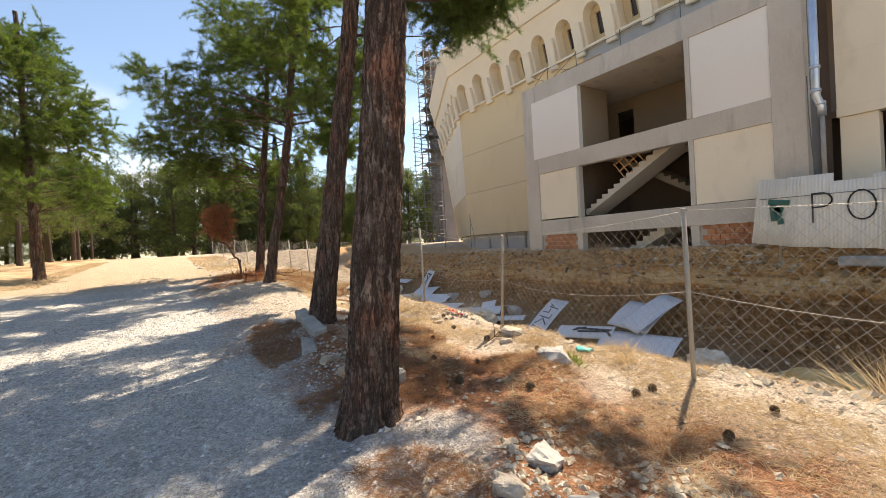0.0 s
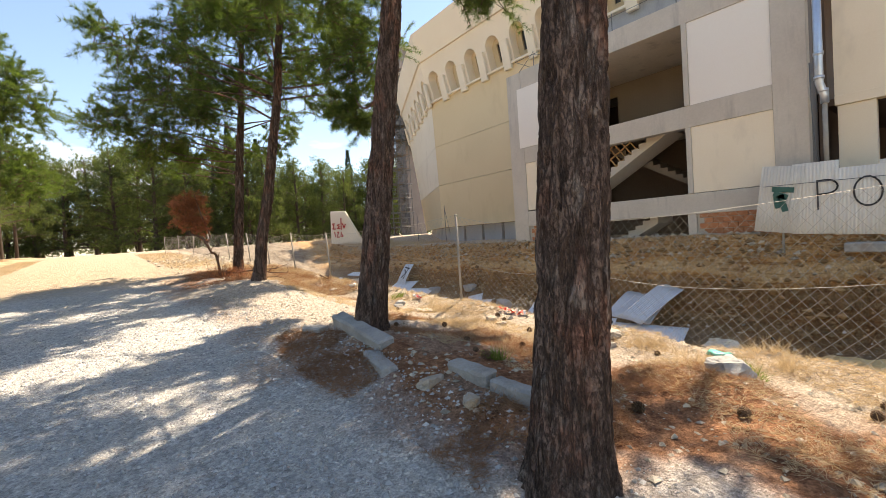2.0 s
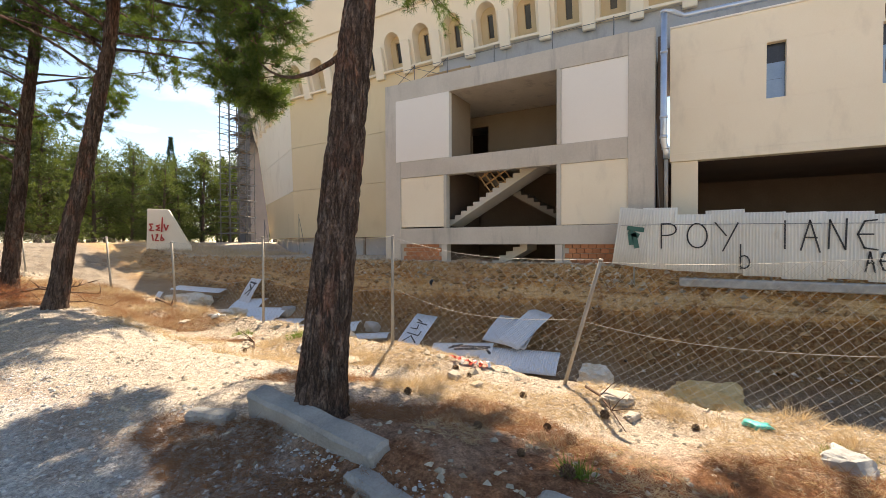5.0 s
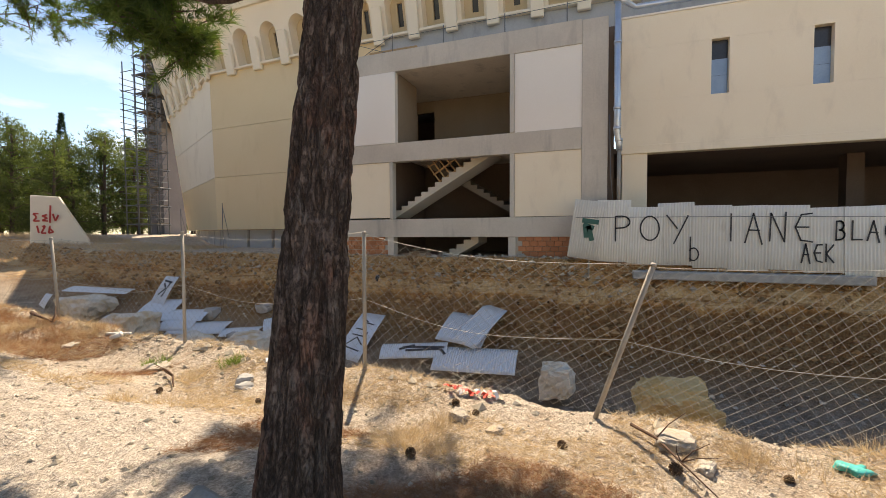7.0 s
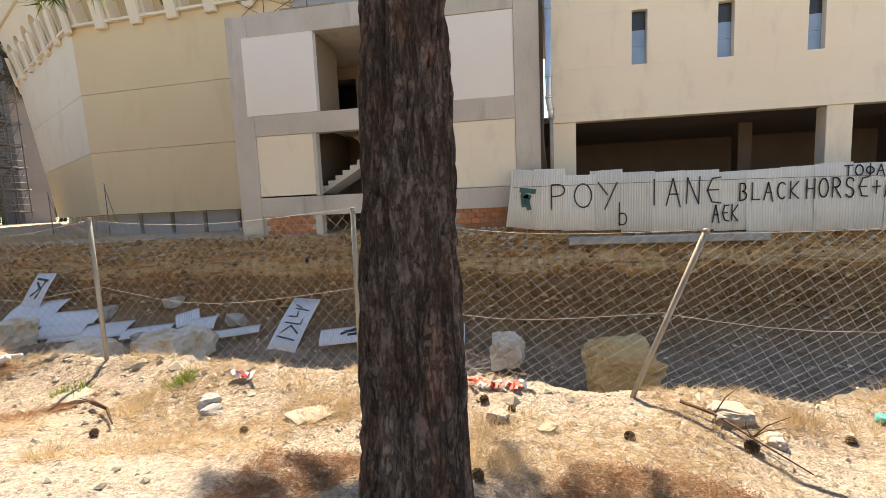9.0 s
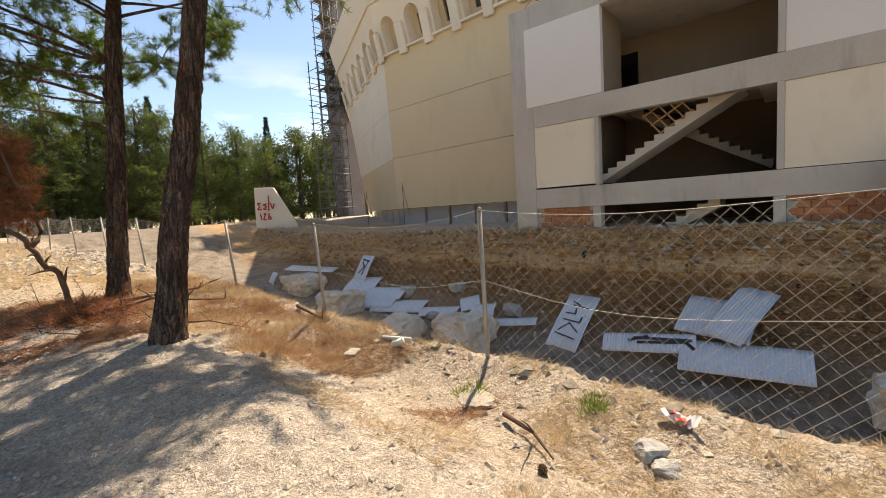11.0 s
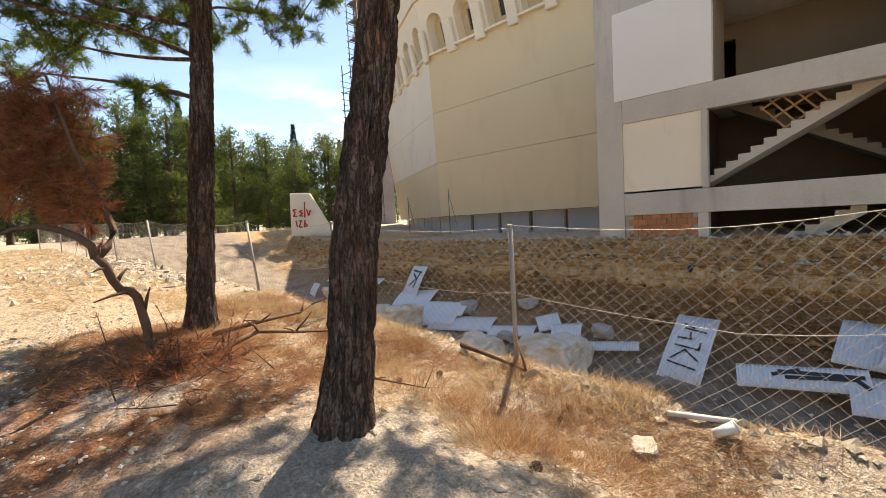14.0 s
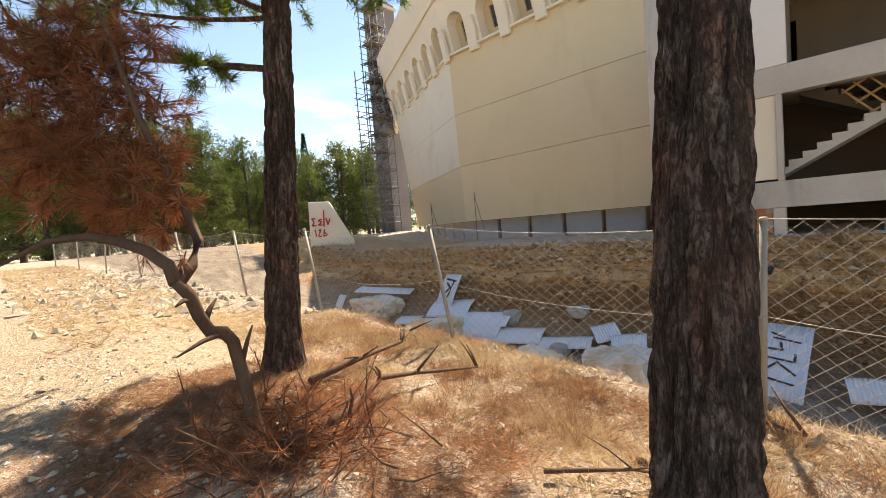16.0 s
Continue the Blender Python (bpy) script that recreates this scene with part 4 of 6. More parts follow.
def hand_letters(text, y0, y1, z0, z1, width, parent, x=HX - 0.03, material=None):
    """Thin sprayed capitals built from strokes in a unit cell."""
    arc = lambda cx, cy, r1, r2, a0, a1, n=10: [(cx + r1 * math.cos(radians(a0 + (a1 - a0) * i / n)), cy + r2 * math.sin(radians(a0 + (a1 - a0) * i / n))) for i in range(n + 1)]
    A = {
        "P": [[(0.1, 0), (0.1, 1)], [(0.1, 1)] + arc(0.4, 0.76, 0.42, 0.24, 90, -90) + [(0.1, 0.52)]],
        "O": [arc(0.5, 0.5, 0.46, 0.48, 0, 360, 18)],
        "Y": [[(0, 1), (0.5, 0.5)], [(1, 1), (0.35, -0.1)]],
        "b": [[(0.2, 1), (0.2, 0)], arc(0.45, 0.28, 0.4, 0.26, 140, -140)],
        "I": [[(0.5, 0), (0.5, 1)]],
        "A": [[(0, -0.05), (0.45, 1), (0.95, -0.1)], [(0.2, 0.4), (0.8, 0.4)]],
        "N": [[(0.05, 0), (0.1, 1), (0.85, 0), (0.9, 1.05)]],
        "E": [[(0.95, 1), (0.4, 0.95), (0.1, 0.5), (0.4, 0.05), (1, 0.0)], [(0.1, 0.5), (0.8, 0.52)]],
        "B": [[(0.1, 0), (0.1, 1)], [(0.1, 1)] + arc(0.35, 0.76, 0.35, 0.24, 90, -90), arc(0.38, 0.26, 0.42, 0.26, 90, -90) + [(0.1, 0)]],
        "L": [[(0.1, 1), (0.1, 0), (0.9, 0.03)]],
        "C": [arc(0.55, 0.5, 0.45, 0.48, 50, 310, 12)],
        "K": [[(0.1, 0), (0.1, 1)], [(0.9, 1), (0.12, 0.45), (0.95, 0)]],
        "H": [[(0.1, 0), (0.1, 1)], [(0.9, 0), (0.9, 1)], [(0.1, 0.5), (0.9, 0.5)]],
        "R": [[(0.1, 0), (0.1, 1)], [(0.1, 1)] + arc(0.4, 0.76, 0.42, 0.24, 90, -90) + [(0.1, 0.52)], [(0.35, 0.5), (0.95, 0)]],
        "S": [arc(0.5, 0.75, 0.38, 0.25, 20, 270, 9) + arc(0.5, 0.25, 0.4, 0.25, 90, -150, 9)],
        "+": [[(0.5, 0.15), (0.5, 0.8)], [(0.1, 0.48), (0.9, 0.48)]],
        "\u03a0": [[(0.1, 0), (0.1, 1), (0.9, 1), (0.9, 0)]],
        "T": [[(0, 1), (1, 1)], [(0.5, 1), (0.5, 0)]],
        "\u03a6": [[(0.5, -0.1), (0.5, 1.1)], arc(0.5, 0.5, 0.45, 0.3, 0, 360, 14)],
        "M": [[(0.05, 0), (0.1, 1), (0.5, 0.4), (0.9, 1), (0.95, 0)]],
        "V": [[(0, 1), (0.5, 0), (1, 1)]],
    }
    step = (y1 - y0) / len(text)
    for i, ch in enumerate(text):
        lines = [[(y0 + step * (i + 0.12 + 0.76 * u), z0 + (z1 - z0) * v + 0.012 * math.sin(7 * i + 3 * u)) for u, v in line] for line in A.get(ch, [])]
        if lines:
            strokes("letter", lines, material or BLACK_PAINT, parent, width, x)


hand_letters("POY", 4.95, 2.72, 1.26, 2.03, 0.041, hoarding)
hand_letters("b", 2.86, 2.42, 0.66, 1.38, 0.037, hoarding)
hand_letters("IANE", 2.0, -0.25, 1.26, 2.04, 0.041, hoarding)
hand_letters("BLACK", -0.63, -2.33, 1.30, 1.80, 0.041, hoarding)
hand_letters("HORSE+AKA\u03a0INE", -2.42, -6.80, 1.28, 1.84, 0.041, hoarding)
hand_letters("AEK", 0.08, -0.70, 0.70, 1.18, 0.041, hoarding)
hand_letters("TO\u03a6A COLON", -3.4, -6.15, 1.87, 2.18, 0.037, hoarding)
hand_letters("KOMOTHNH", -10.1, -12.85, 1.04, 1.64, 0.045, hoarding)
hand_letters("AEK", -8.93, -9.98, 0.48, 0.90, 0.041, hoarding)
part("footing", boxed(14.93, 15.5, -1.5, 4.3, 0.10, 0.35, 0.03), KERB, hoarding, "broken concrete footing slab under the sheets")
# writing that cannot be read, and names: plain bars
for y0, y1, z0, z1 in ((-7.5, -8.7, 1.62, 1.80), (-7.5, -8.6, 1.36, 1.54), (-7.45, -8.65, 1.02, 1.24), (-6.9, -7.3, 1.0, 1.5), (-8.95, -9.9, 1.16, 1.36), (-10.55, -11.2, 0.62, 0.84), (-10.7, -11.3, 0.40, 0.56), (-11.8, -12.5, 0.52, 0.84), (-13.5, -15.2, 1.30, 1.56), (-13.5, -14.9, 0.92, 1.16)):
    strokes("writing_bar", [[(y0, (z0 + z1) / 2), (y1, (z0 + z1) / 2)]], BLACK_PAINT, hoarding, (z1 - z0) * 0.3)
strokes("green_patch", [[(5.75, 1.92), (5.35, 1.86)], [(5.72, 1.78), (5.5, 1.68)], [(5.6, 1.7), (5.52, 1.32)], [(5.7, 1.66), (5.68, 1.42)]], GREEN_PAINT, hoarding, 0.15)

# ---- loose sheets lying in the pit ----
def span_pose(a, b, c):
    """The pose that takes the sheet's corner to a, its width (y) towards b and its height (z) towards c."""
    a, b, c = Vector(a), Vector(b), Vector(c)
    y = (b - a).normalized()
    z = (c - a)
    z = (z - y * z.dot(y)).normalized()
    x = y.cross(z)
    return Matrix(((x.x, y.x, z.x, a.x), (x.y, y.y, z.y, a.y), (x.z, y.z, z.z, a.z), (0, 0, 0, 1)))


def loose_sheet(a, b, c, extra="", marks=(), thick=0.06, bend=0.05):
    """A sheet by three corners: near left, near right, far left."""
    w, h = (Vector(b) - Vector(a)).length, (Vector(c) - Vector(a)).length
    v, f = corrugated(w, h, bend=bend, rows=6)
    o = new("fallen_sheet", raw_mesh("fallen_sheet", v, f, SHEET, True))
    o.matrix_basis = span_pose(a, b, c)
    tagged(o, "pale corrugated metal sheet fallen in the pit" + extra, "metal sheet", "fallen corrugated sheets")
    for line in marks:
        heap = Heap()
        for (ya, za), (yb, zb) in zip(line, line[1:]):
            ya, yb, za, zb = ya * w, yb * w, za * h, zb * h
            d = Vector((yb - ya, zb - za)).normalized()
            nn, e = Vector((-d.y, d.x)) * thick / 2, d * thick * 0.3
            xa, xb = 0.017 + bend * math.sin(math.pi * za / h), 0.017 + bend * math.sin(math.pi * zb / h)
            heap.add([(xa, ya + nn.x - e.x, za + nn.y - e.y), (xa, ya - nn.x - e.x, za - nn.y - e.y), (xb, yb - nn.x + e.x, zb - nn.y + e.y), (xb, yb + nn.x + e.x, zb + nn.y + e.y)], [(0, 1, 2, 3)])
        t = new("spray_mark", heap.mesh("spray_mark", BLACK_PAINT))
        t.parent = o


loose_sheet((13.66, 10.35, -1.95), (13.40, 8.70, -2.05), (14.86, 10.56, -1.25), " against the wall")
loose_sheet((13.38, 9.66, -1.86), (13.12, 8.84, -2.02), (14.88, 8.69, -0.98), ", lying crosswise")
loose_sheet((12.68, 11.9, -2.50), (12.98, 9.70, -2.32), (13.10, 12.1, -2.15), " with black marks", [[(0.35, 0.7), (0.95, 0.6)], [(0.4, 0.45), (0.9, 0.5), (0.97, 0.2)], [(0.3, 0.55), (0.5, 0.8)]], 0.09)
loose_sheet((12.50, 10.05, -2.60), (12.62, 7.50, -2.52), (13.35, 10.15, -2.10))
loose_sheet((12.62, 13.60, -2.63), (12.54, 12.62, -2.67), (14.1, 12.74, -1.46), " with black lettering", [[(0.15, 0.25), (0.8, 0.2)], [(0.2, 0.3), (0.45, 0.45), (0.8, 0.32)], [(0.2, 0.5), (0.75, 0.48), (0.75, 0.58)], [(0.2, 0.62), (0.5, 0.62), (0.45, 0.72)], [(0.3, 0.78), (0.8, 0.75)], [(0.25, 0.85), (0.5, 0.8)]], 0.05)
loose_sheet((12.80, 16.05, -2.42), (13.20, 14.15, -2.22), (13.08, 16.2, -2.26))
loose_sheet((13.15, 16.75, -2.25), (13.35, 15.85, -2.15), (13.60, 17.0, -1.95))
loose_sheet((13.30, 17.2, -2.15), (13.70, 16.6, -2.0), (13.75, 17.7, -1.85))
loose_sheet((12.75, 18.9, -2.38), (13.05, 17.3, -2.25), (13.25, 19.0, -2.15))
loose_sheet((12.53, 21.5, -2.45), (12.90, 18.9, -2.28), (13.25, 21.7, -2.12))
loose_sheet((12.60, 22.2, -2.40), (12.85, 20.5, -2.25), (13.35, 23.0, -2.02))
loose_sheet((13.10, 22.9, -2.10), (13.30, 20.4, -1.98), (13.80, 23.1, -1.75))
loose_sheet((13.30, 24.3, -1.98), (13.60, 22.4, -1.85), (13.85, 25.1, -1.65))
loose_sheet((12.40, 25.2, -2.15), (12.60, 24.1, -2.08), (12.95, 25.4, -1.95))
loose_sheet((13.90, 24.3, -1.75), (13.85, 23.4, -1.75), (14.75, 24.4, -0.42), " and standing on edge", [[(0.3, 0.4), (0.6, 0.6), (0.3, 0.75)], [(0.2, 0.85), (0.8, 0.8)], [(0.6, 0.35), (0.7, 0.8)]], 0.09)
loose_sheet((12.50, 27.9, -0.98), (13.85, 25.7, -1.20), (13.30, 28.4, -0.86), " over a stone block", bend=0.02)
loose_sheet((12.2, 29.2, -2.0), (12.1, 28.5, -2.0), (12.6, 29.2, -1.15), " beside the block")


# ---- stones ----
def boulder(name, at, size, seed, material, label, category="boulder", cut=0.45, turn=0.0, detail=4):
    """A broken block: the hull of points on a squarish body, split finer and roughened."""
    bm = bmesh.new()
    r = random.Random(seed)
    off = Vector((r.uniform(0, 50), r.uniform(0, 50), r.uniform(0, 50)))
    for _ in range(15):
        p = Vector((r.gauss(0, 1), r.gauss(0, 1), r.gauss(0, 1)))
        p /= (abs(p.x) ** 4 + abs(p.y) ** 4 + abs(p.z) ** 4) ** 0.25
        bm.verts.new(p * r.uniform(0.86, 1.02))
    for k in r.sample(range(8), 8 if detail > 3 else 5):
        bm.verts.new((0.8 * (1 if k & 1 else -1) * r.uniform(0.8, 1.1), 0.8 * (1 if k & 2 else -1) * r.uniform(0.8, 1.1), 0.8 * (1 if k & 4 else -1) * r.uniform(0.7, 1.1)))
    bmesh.ops.convex_hull(bm, input=bm.verts)
    for v in [v for v in bm.verts if not v.link_faces]:
        bm.verts.remove(v)
    bmesh.ops.triangulate(bm, faces=bm.faces)
    for _ in range(detail - 1):
        bmesh.ops.subdivide_edges(bm, edges=bm.edges[:], cuts=1, use_grid_fill=True, smooth=0.10)
    for v in bm.verts:
        p = v.co
        v.co = p * (1 + 0.22 * noise.noise(p * 1.6 + off) + 0.12 * noise.noise(p * 3.7 + off) + 0.06 * noise.noise(p * 8 + off))
    c, s = math.cos(turn), math.sin(turn)
    for v in bm.verts:
        x, y, z = v.co.x * size[0], v.co.y * size[1], v.co.z * size[2]
        v.co = (at[0] + c * x - s * y, at[1] + s * x + c * y, at[2] + z)
    o = part(name, bm, material, None, "", False)
    return tagged(o, label, category)


B = "large pale limestone boulder on the pit floor"
boulder("boulder", (10.75, 17.75, -2.25), (0.78, 0.72, 0.55), 3, LIMESTONE, B)
boulder("boulder", (11.7, 15.9, -2.3), (0.95, 0.88, 0.70), 8, LIMESTONE, "large pale limestone boulder with a rough grey top")
boulder("boulder", (11.9, 22.4, -2.1), (0.85, 0.9, 0.62), 12, LIMESTONE, B)
boulder("boulder", (11.1, 3.75, -2.30), (0.70, 0.84, 0.62), 21, OCHRE_STONE, "ochre-stained limestone boulder on the pit floor", cut=0.3)
boulder("boulder", (12.3, 6.30, -2.42), (0.42, 0.46, 0.46), 33, LIMESTONE, "squarish pale stone block on the pit floor", cut=0.42)
boulder("boulder", (12.95, 26.9, -1.75), (0.8, 1.2, 0.6), 40, LIMESTONE, "tan stone block under a metal sheet", cut=0.45)
for k, (x, y, s) in enumerate(((13.9, 15.4, 0.28), (13.0, 18.2, 0.25), (14.0, 20.6, 0.35), (14.6, 18.3, 0.3))):
    boulder("stone", (x, y, ground(x, y) + s * 0.4), (s, s * 1.2, s * 0.8), 60 + k, GREY_STONE, "grey stone among the fallen sheets", "stone", detail=2)


# dark pipe stubs in the pit's far wall; the smaller stands for a dark streak
for x, y, z, r in ((15.14, 13.25, -0.20, 0.15), (15.12, 6.0, -0.54, 0.09)):
    t = thing("drain_end", (x, y, z), "short dark pipe stub marking a dark spot in the earth wall", "drain pipe", "drain ends")
    tube("pipe", [(x, y, z), (x + 0.5, y, z)], r, DARK_COLUMN, t, 14)
    # black disc paints the darkness inside the pipe
    tube("mouth", [(x - 0.006, y, z), (x + 0.02, y, z)], r * 0.82, WINDOW_DARK, t, 14, "black disc standing for the dark inside")


# ---- chain-link fence ----
fence = thing("chain_link_fence", (4.3, 9.0, 0.2), "sagging chain-link fence on leaning weathered steel posts", "fence")
POSTS = [  # foot x, y; top x, y, z
    ((4.05, -2.6), (4.0, -2.7, 1.40)), ((4.08, 0.1), (4.02, 0.05, 1.42)), ((4.12, 2.62), (4.00, 2.58, 1.43)), ((4.36, 5.32), (4.08, 4.90, 1.32)), ((4.37, 7.42), (4.32, 7.38, 1.56)),
    ((4.42, 9.93), (4.44, 9.95, 1.57)), ((4.45, 12.40), (4.36, 12.35, 1.50)), ((4.40, 14.70), (4.42, 14.95, 1.62)), ((4.36, 16.9), (4.40, 17.25, 1.72)), ((4.4, 19.3), (4.4, 19.6, 1.82)),
    ((4.3, 22.0), (4.35, 22.6, 1.95)), ((4.1, 24.8), (4.1, 25.1, 2.05)), ((3.9, 28.0), (3.95, 28.0, 2.15)), ((3.7, 31.5), (3.7, 31.4, 2.25)), ((3.4, 35.0), (3.4, 35.0, 2.35))]
feet = []
for (fx, fy), top in POSTS:
    fz = ground(fx, fy)
    feet.append(Vector((fx, fy, fz)))
    a, b = Vector((fx, fy, fz - 0.15)), Vector(top)
    post = tube("fence_post", [a, a.lerp(b, 0.5), b], 0.019, POST_STEEL, fence, 10)
    tube("post_cap", [b, b + (b - a).normalized() * 0.02], [0.024, 0.018], POST_STEEL, post, 10)
frng = random.Random(11)
for k in range(len(POSTS) - 1):
    f0, f1 = feet[k], feet[k + 1]
    t0, t1 = Vector(POSTS[k][1]), Vector(POSTS[k + 1][1])
    length = (f1 - f0).length
    sag = 0.05 + 0.05 * frng.random()
    ph = frng.uniform(0, 6)

    def net(s, h):
        a = s / length
        low, top = f0.lerp(f1, a), t0.lerp(t1, a)
        low.z = ground(low.x, low.y, False) + 0.03
        p = low.lerp(top, h)
        p.z -= sag * h * math.sin(math.pi * a) + 0.012 * math.sin(5 * a + ph) * h
        p.x += 0.05 * math.sin(math.pi * a) * math.sin(2.3 * h + ph) + 0.02 * math.sin(9 * a + 4 * h + ph)
        return p

    heap = Heap()
    cell, height = 0.098, 1.24
    for way in (1, -1):
        for i in range(-int(height / cell) - 1, int(length / cell) + int(height / cell) + 2):
            s0 = i * cell + frng.uniform(-0.004, 0.004)
            ends = []
            for h in (0.0, 1.0):
                ends.append((s0 + way * h * height, h))
            (sa, ha), (sb, hb) = ends
            lo, hi = 0.0, 1.0
            if sb == sa:
                continue
            ta, tb = (0 - sa) / (sb - sa), (length - sa) / (sb - sa)
            lo, hi = max(lo, min(ta, tb)), min(hi, max(ta, tb))
            if hi - lo < 0.02:
                continue
            pts = [net(sa + (sb - sa) * (lo + (hi - lo) * q / 5), lo + (hi - lo) * q / 5) for q in range(6)]
            heap.add(*tube_data(pts, 0.0012, 4, False))
    under(new("netting", heap.mesh("netting", WIRE)), fence)
    tube("strand", [net(length * q / 8, 1.0) for q in range(9)], 0.0020, WIRE, fence, 4)
    tube("strand", [net(length * q / 8, 0.52 - 0.07 * math.sin(math.pi * q / 8)) + Vector((-0.01, 0, 0)) for q in range(9)], 0.0020, WIRE, fence, 4)


# ---- pines ----
def needle_tufts(centres, dirs, r, count, length, width, spread=0.9):
    """Vertices and faces of many bunches of needles (numpy arrays of centres and of main directions)."""
    n = len(centres)
    c = np.repeat(centres, count, axis=0)
    d = np.repeat(dirs, count, axis=0) + r.normal(0, spread, (n * count, 3))
    d /= np.linalg.norm(d, axis=1)[:, None]
    L = length * r.uniform(0.6, 1.15, (n * count, 1))
    side = np.cross(d, r.normal(0, 1, (n * count, 3)))
    side /= np.linalg.norm(side, axis=1)[:, None] + 1e-9
    w = width * r.uniform(0.7, 1.3, (n * count, 1))
    base = c + d * 0.01
    v = np.stack([base - side * w / 2, base + side * w / 2, c + d * L], 1).reshape(-1, 3)
    k = np.arange(n * count)[:, None] * 3 + np.arange(3)[None]
    return v, k


def tri_mesh(name, v, f, material):
    me = bpy.data.meshes.new(name)
    me.vertices.add(len(v))
    me.vertices.foreach_set("co", np.asarray(v, dtype=np.float32).ravel())
    me.loops.add(len(f) * 3)
    me.polygons.add(len(f))
    me.loops.foreach_set("vertex_index", np.asarray(f, dtype=np.int32).ravel())
    me.polygons.foreach_set("loop_start", np.arange(0, len(f) * 3, 3, dtype=np.int32))
    me.update(calc_edges=True)
    me.materials.append(material)
    return me


def trunk_mesh(name, base, lean, height, radius, seed, fine, material, sides=72, row=0.03, path=None):
    """A tapered trunk with flared foot and bark fissures cut into the mesh. lean: metres per metre, bend: slow wander."""
    rows, z = [], -0.25
    while z < height:
        rows.append(z)
        z += row if z < 5.5 else row * 4
    rows.append(height)
    v, off = [], Vector((seed * 3.7, seed * 1.3, 0))
    for h in rows:
        if path:
            hs = [q[0] for q in path]
            px, py = float(np.interp(h, hs, [q[1] for q in path])), float(np.interp(h, hs, [q[2] for q in path]))
        else:
            px, py = lean[0] * h, lean[1] * h
        cx = base[0] + px + 0.05 * noise.noise(Vector((h * 0.5, seed, 0))) * smooth(2.0, 5.0, h)
        cy = base[1] + py + 0.05 * noise.noise(Vector((h * 0.5, seed, 9))) * smooth(2.0, 5.0, h)
        rad = radius * (1 - 0.62 * max(h, 0) / height) * (1 + 0.45 * math.exp(-max(h + 0.05, 0) / 0.16))
        for k in range(sides):
            a = 2 * math.pi * k / sides
            ca, sa = math.cos(a), math.sin(a)
            rr = rad * (1 + 0.05 * noise.noise(Vector((ca * 1.3, sa * 1.3, h * 0.9)) + off))
            if fine:
                u = Vector((ca * radius * 15, sa * radius * 15, h * 2.6)) + off
                e = noise.noise(u)
                f2 = noise.noise(u * 2.3 + Vector((5, 5, 5)))
                rr += -0.026 * max(0.0, 1 - abs(e) * 5.0) - 0.011 * max(0.0, 1 - abs(f2) * 4) + 0.008 * noise.noise(u * 5)
            v.append((cx + rr * ca, cy + rr * sa, base[2] + h))
    f = []
    for i in range(len(rows) - 1):
        for k in range(sides):
            j = (k + 1) % sides
            f.append((i * sides + k, i * sides + j, (i + 1) * sides + j, (i + 1) * sides + k))
    f.append(tuple((len(rows) - 1) * sides + k for k in range(sides)))
    return raw_mesh(name, v, f, material, True)


def pine(base, lean, height, radius, clumps, seed, label, fine=True, needle=(0.13, 0.0065), tufts=260, bunch=12, path=None):
    """A pine with a trunk, limbs to each clump and a crown of needle bunches. clumps: x, y, z, size."""
    t = thing("pine_tree", base, label, "tree", "tall pines along the track")
    under(new("trunk", trunk_mesh("trunk", base, lean, height, radius, seed, fine, BARK, path=path)), t)
    r = np.random.RandomState(seed)
    limbs, cs, ds = Heap(), [], []
    ends = []
    for x, y, z, s in clumps:
        h = min(max(z - base[2] - 0.55 * math.hypot(x - base[0], y - base[1]) * 0.5, 1.5), height - 0.2)
        a = Vector((base[0] + lean[0] * h, base[1] + lean[1] * h, base[2] + h))
        b = Vector((x, y, z))
        near = [e for e in ends if (e - b).length < 0.75]
        if near:
            a = near[0]
        ends.append(b)
        side = Vector(r.normal(0, 0.10, 3)) * (b - a).length
        m1, m2 = a.lerp(b, 0.35) + side + Vector((0, 0, 0.12)), a.lerp(b, 0.7) + side * 0.6
        w = (0.012 + 0.0055 * (b - a).length) * (0.6 if near else 1)
        bend = [a * (1 - u) ** 3 + m1 * 3 * u * (1 - u) ** 2 + m2 * 3 * u * u * (1 - u) + b * u ** 3 for u in (0, 0.14, 0.28, 0.43, 0.57, 0.72, 0.86, 1)]
        tube("limb", bend, [w * (1 - 0.11 * i) for i in range(8)], BARK, t, 6)
        n = int(tufts * max(s, 0.45) ** 2 / 0.36)
        # twigs that fan out of the clump, with bunches along them
        nt = max(8, n // 12)
        for _ in range(nt):
            d = Vector(r.normal(0, 1, 3))
            d.z *= 0.6
            d.normalize()
            start = b + Vector(r.normal(0, 0.22, 3)) * s
            end = start + d * s * float(r.uniform(0.35, 0.95)) + Vector((0, 0, -0.08 * s))
            limbs.add(*tube_data([start, start.lerp(end, 0.5) + Vector((0, 0, 0.04)), end], [0.009, 0.006, 0.003], 4, False))
            for q in range(n // nt):
                u = 0.25 + 0.75 * (q + float(r.uniform())) / (n // nt)
                p = start.lerp(end, u)
                cs.append(tuple(p + Vector(r.normal(0, 0.02, 3))))
                ds.append(tuple(d * 0.9 + Vector((0, 0, 0.35))))
    tagged(under(new("twigwork", limbs.mesh("twigwork", BARK, True)), t), kind="stuff")
    v, f = needle_tufts(np.array(cs), np.array(ds), r, bunch, needle[0], needle[1], 0.7)
    under(new("crown", tri_mesh("crown", v, f, NEEDLES)), t)
    return t


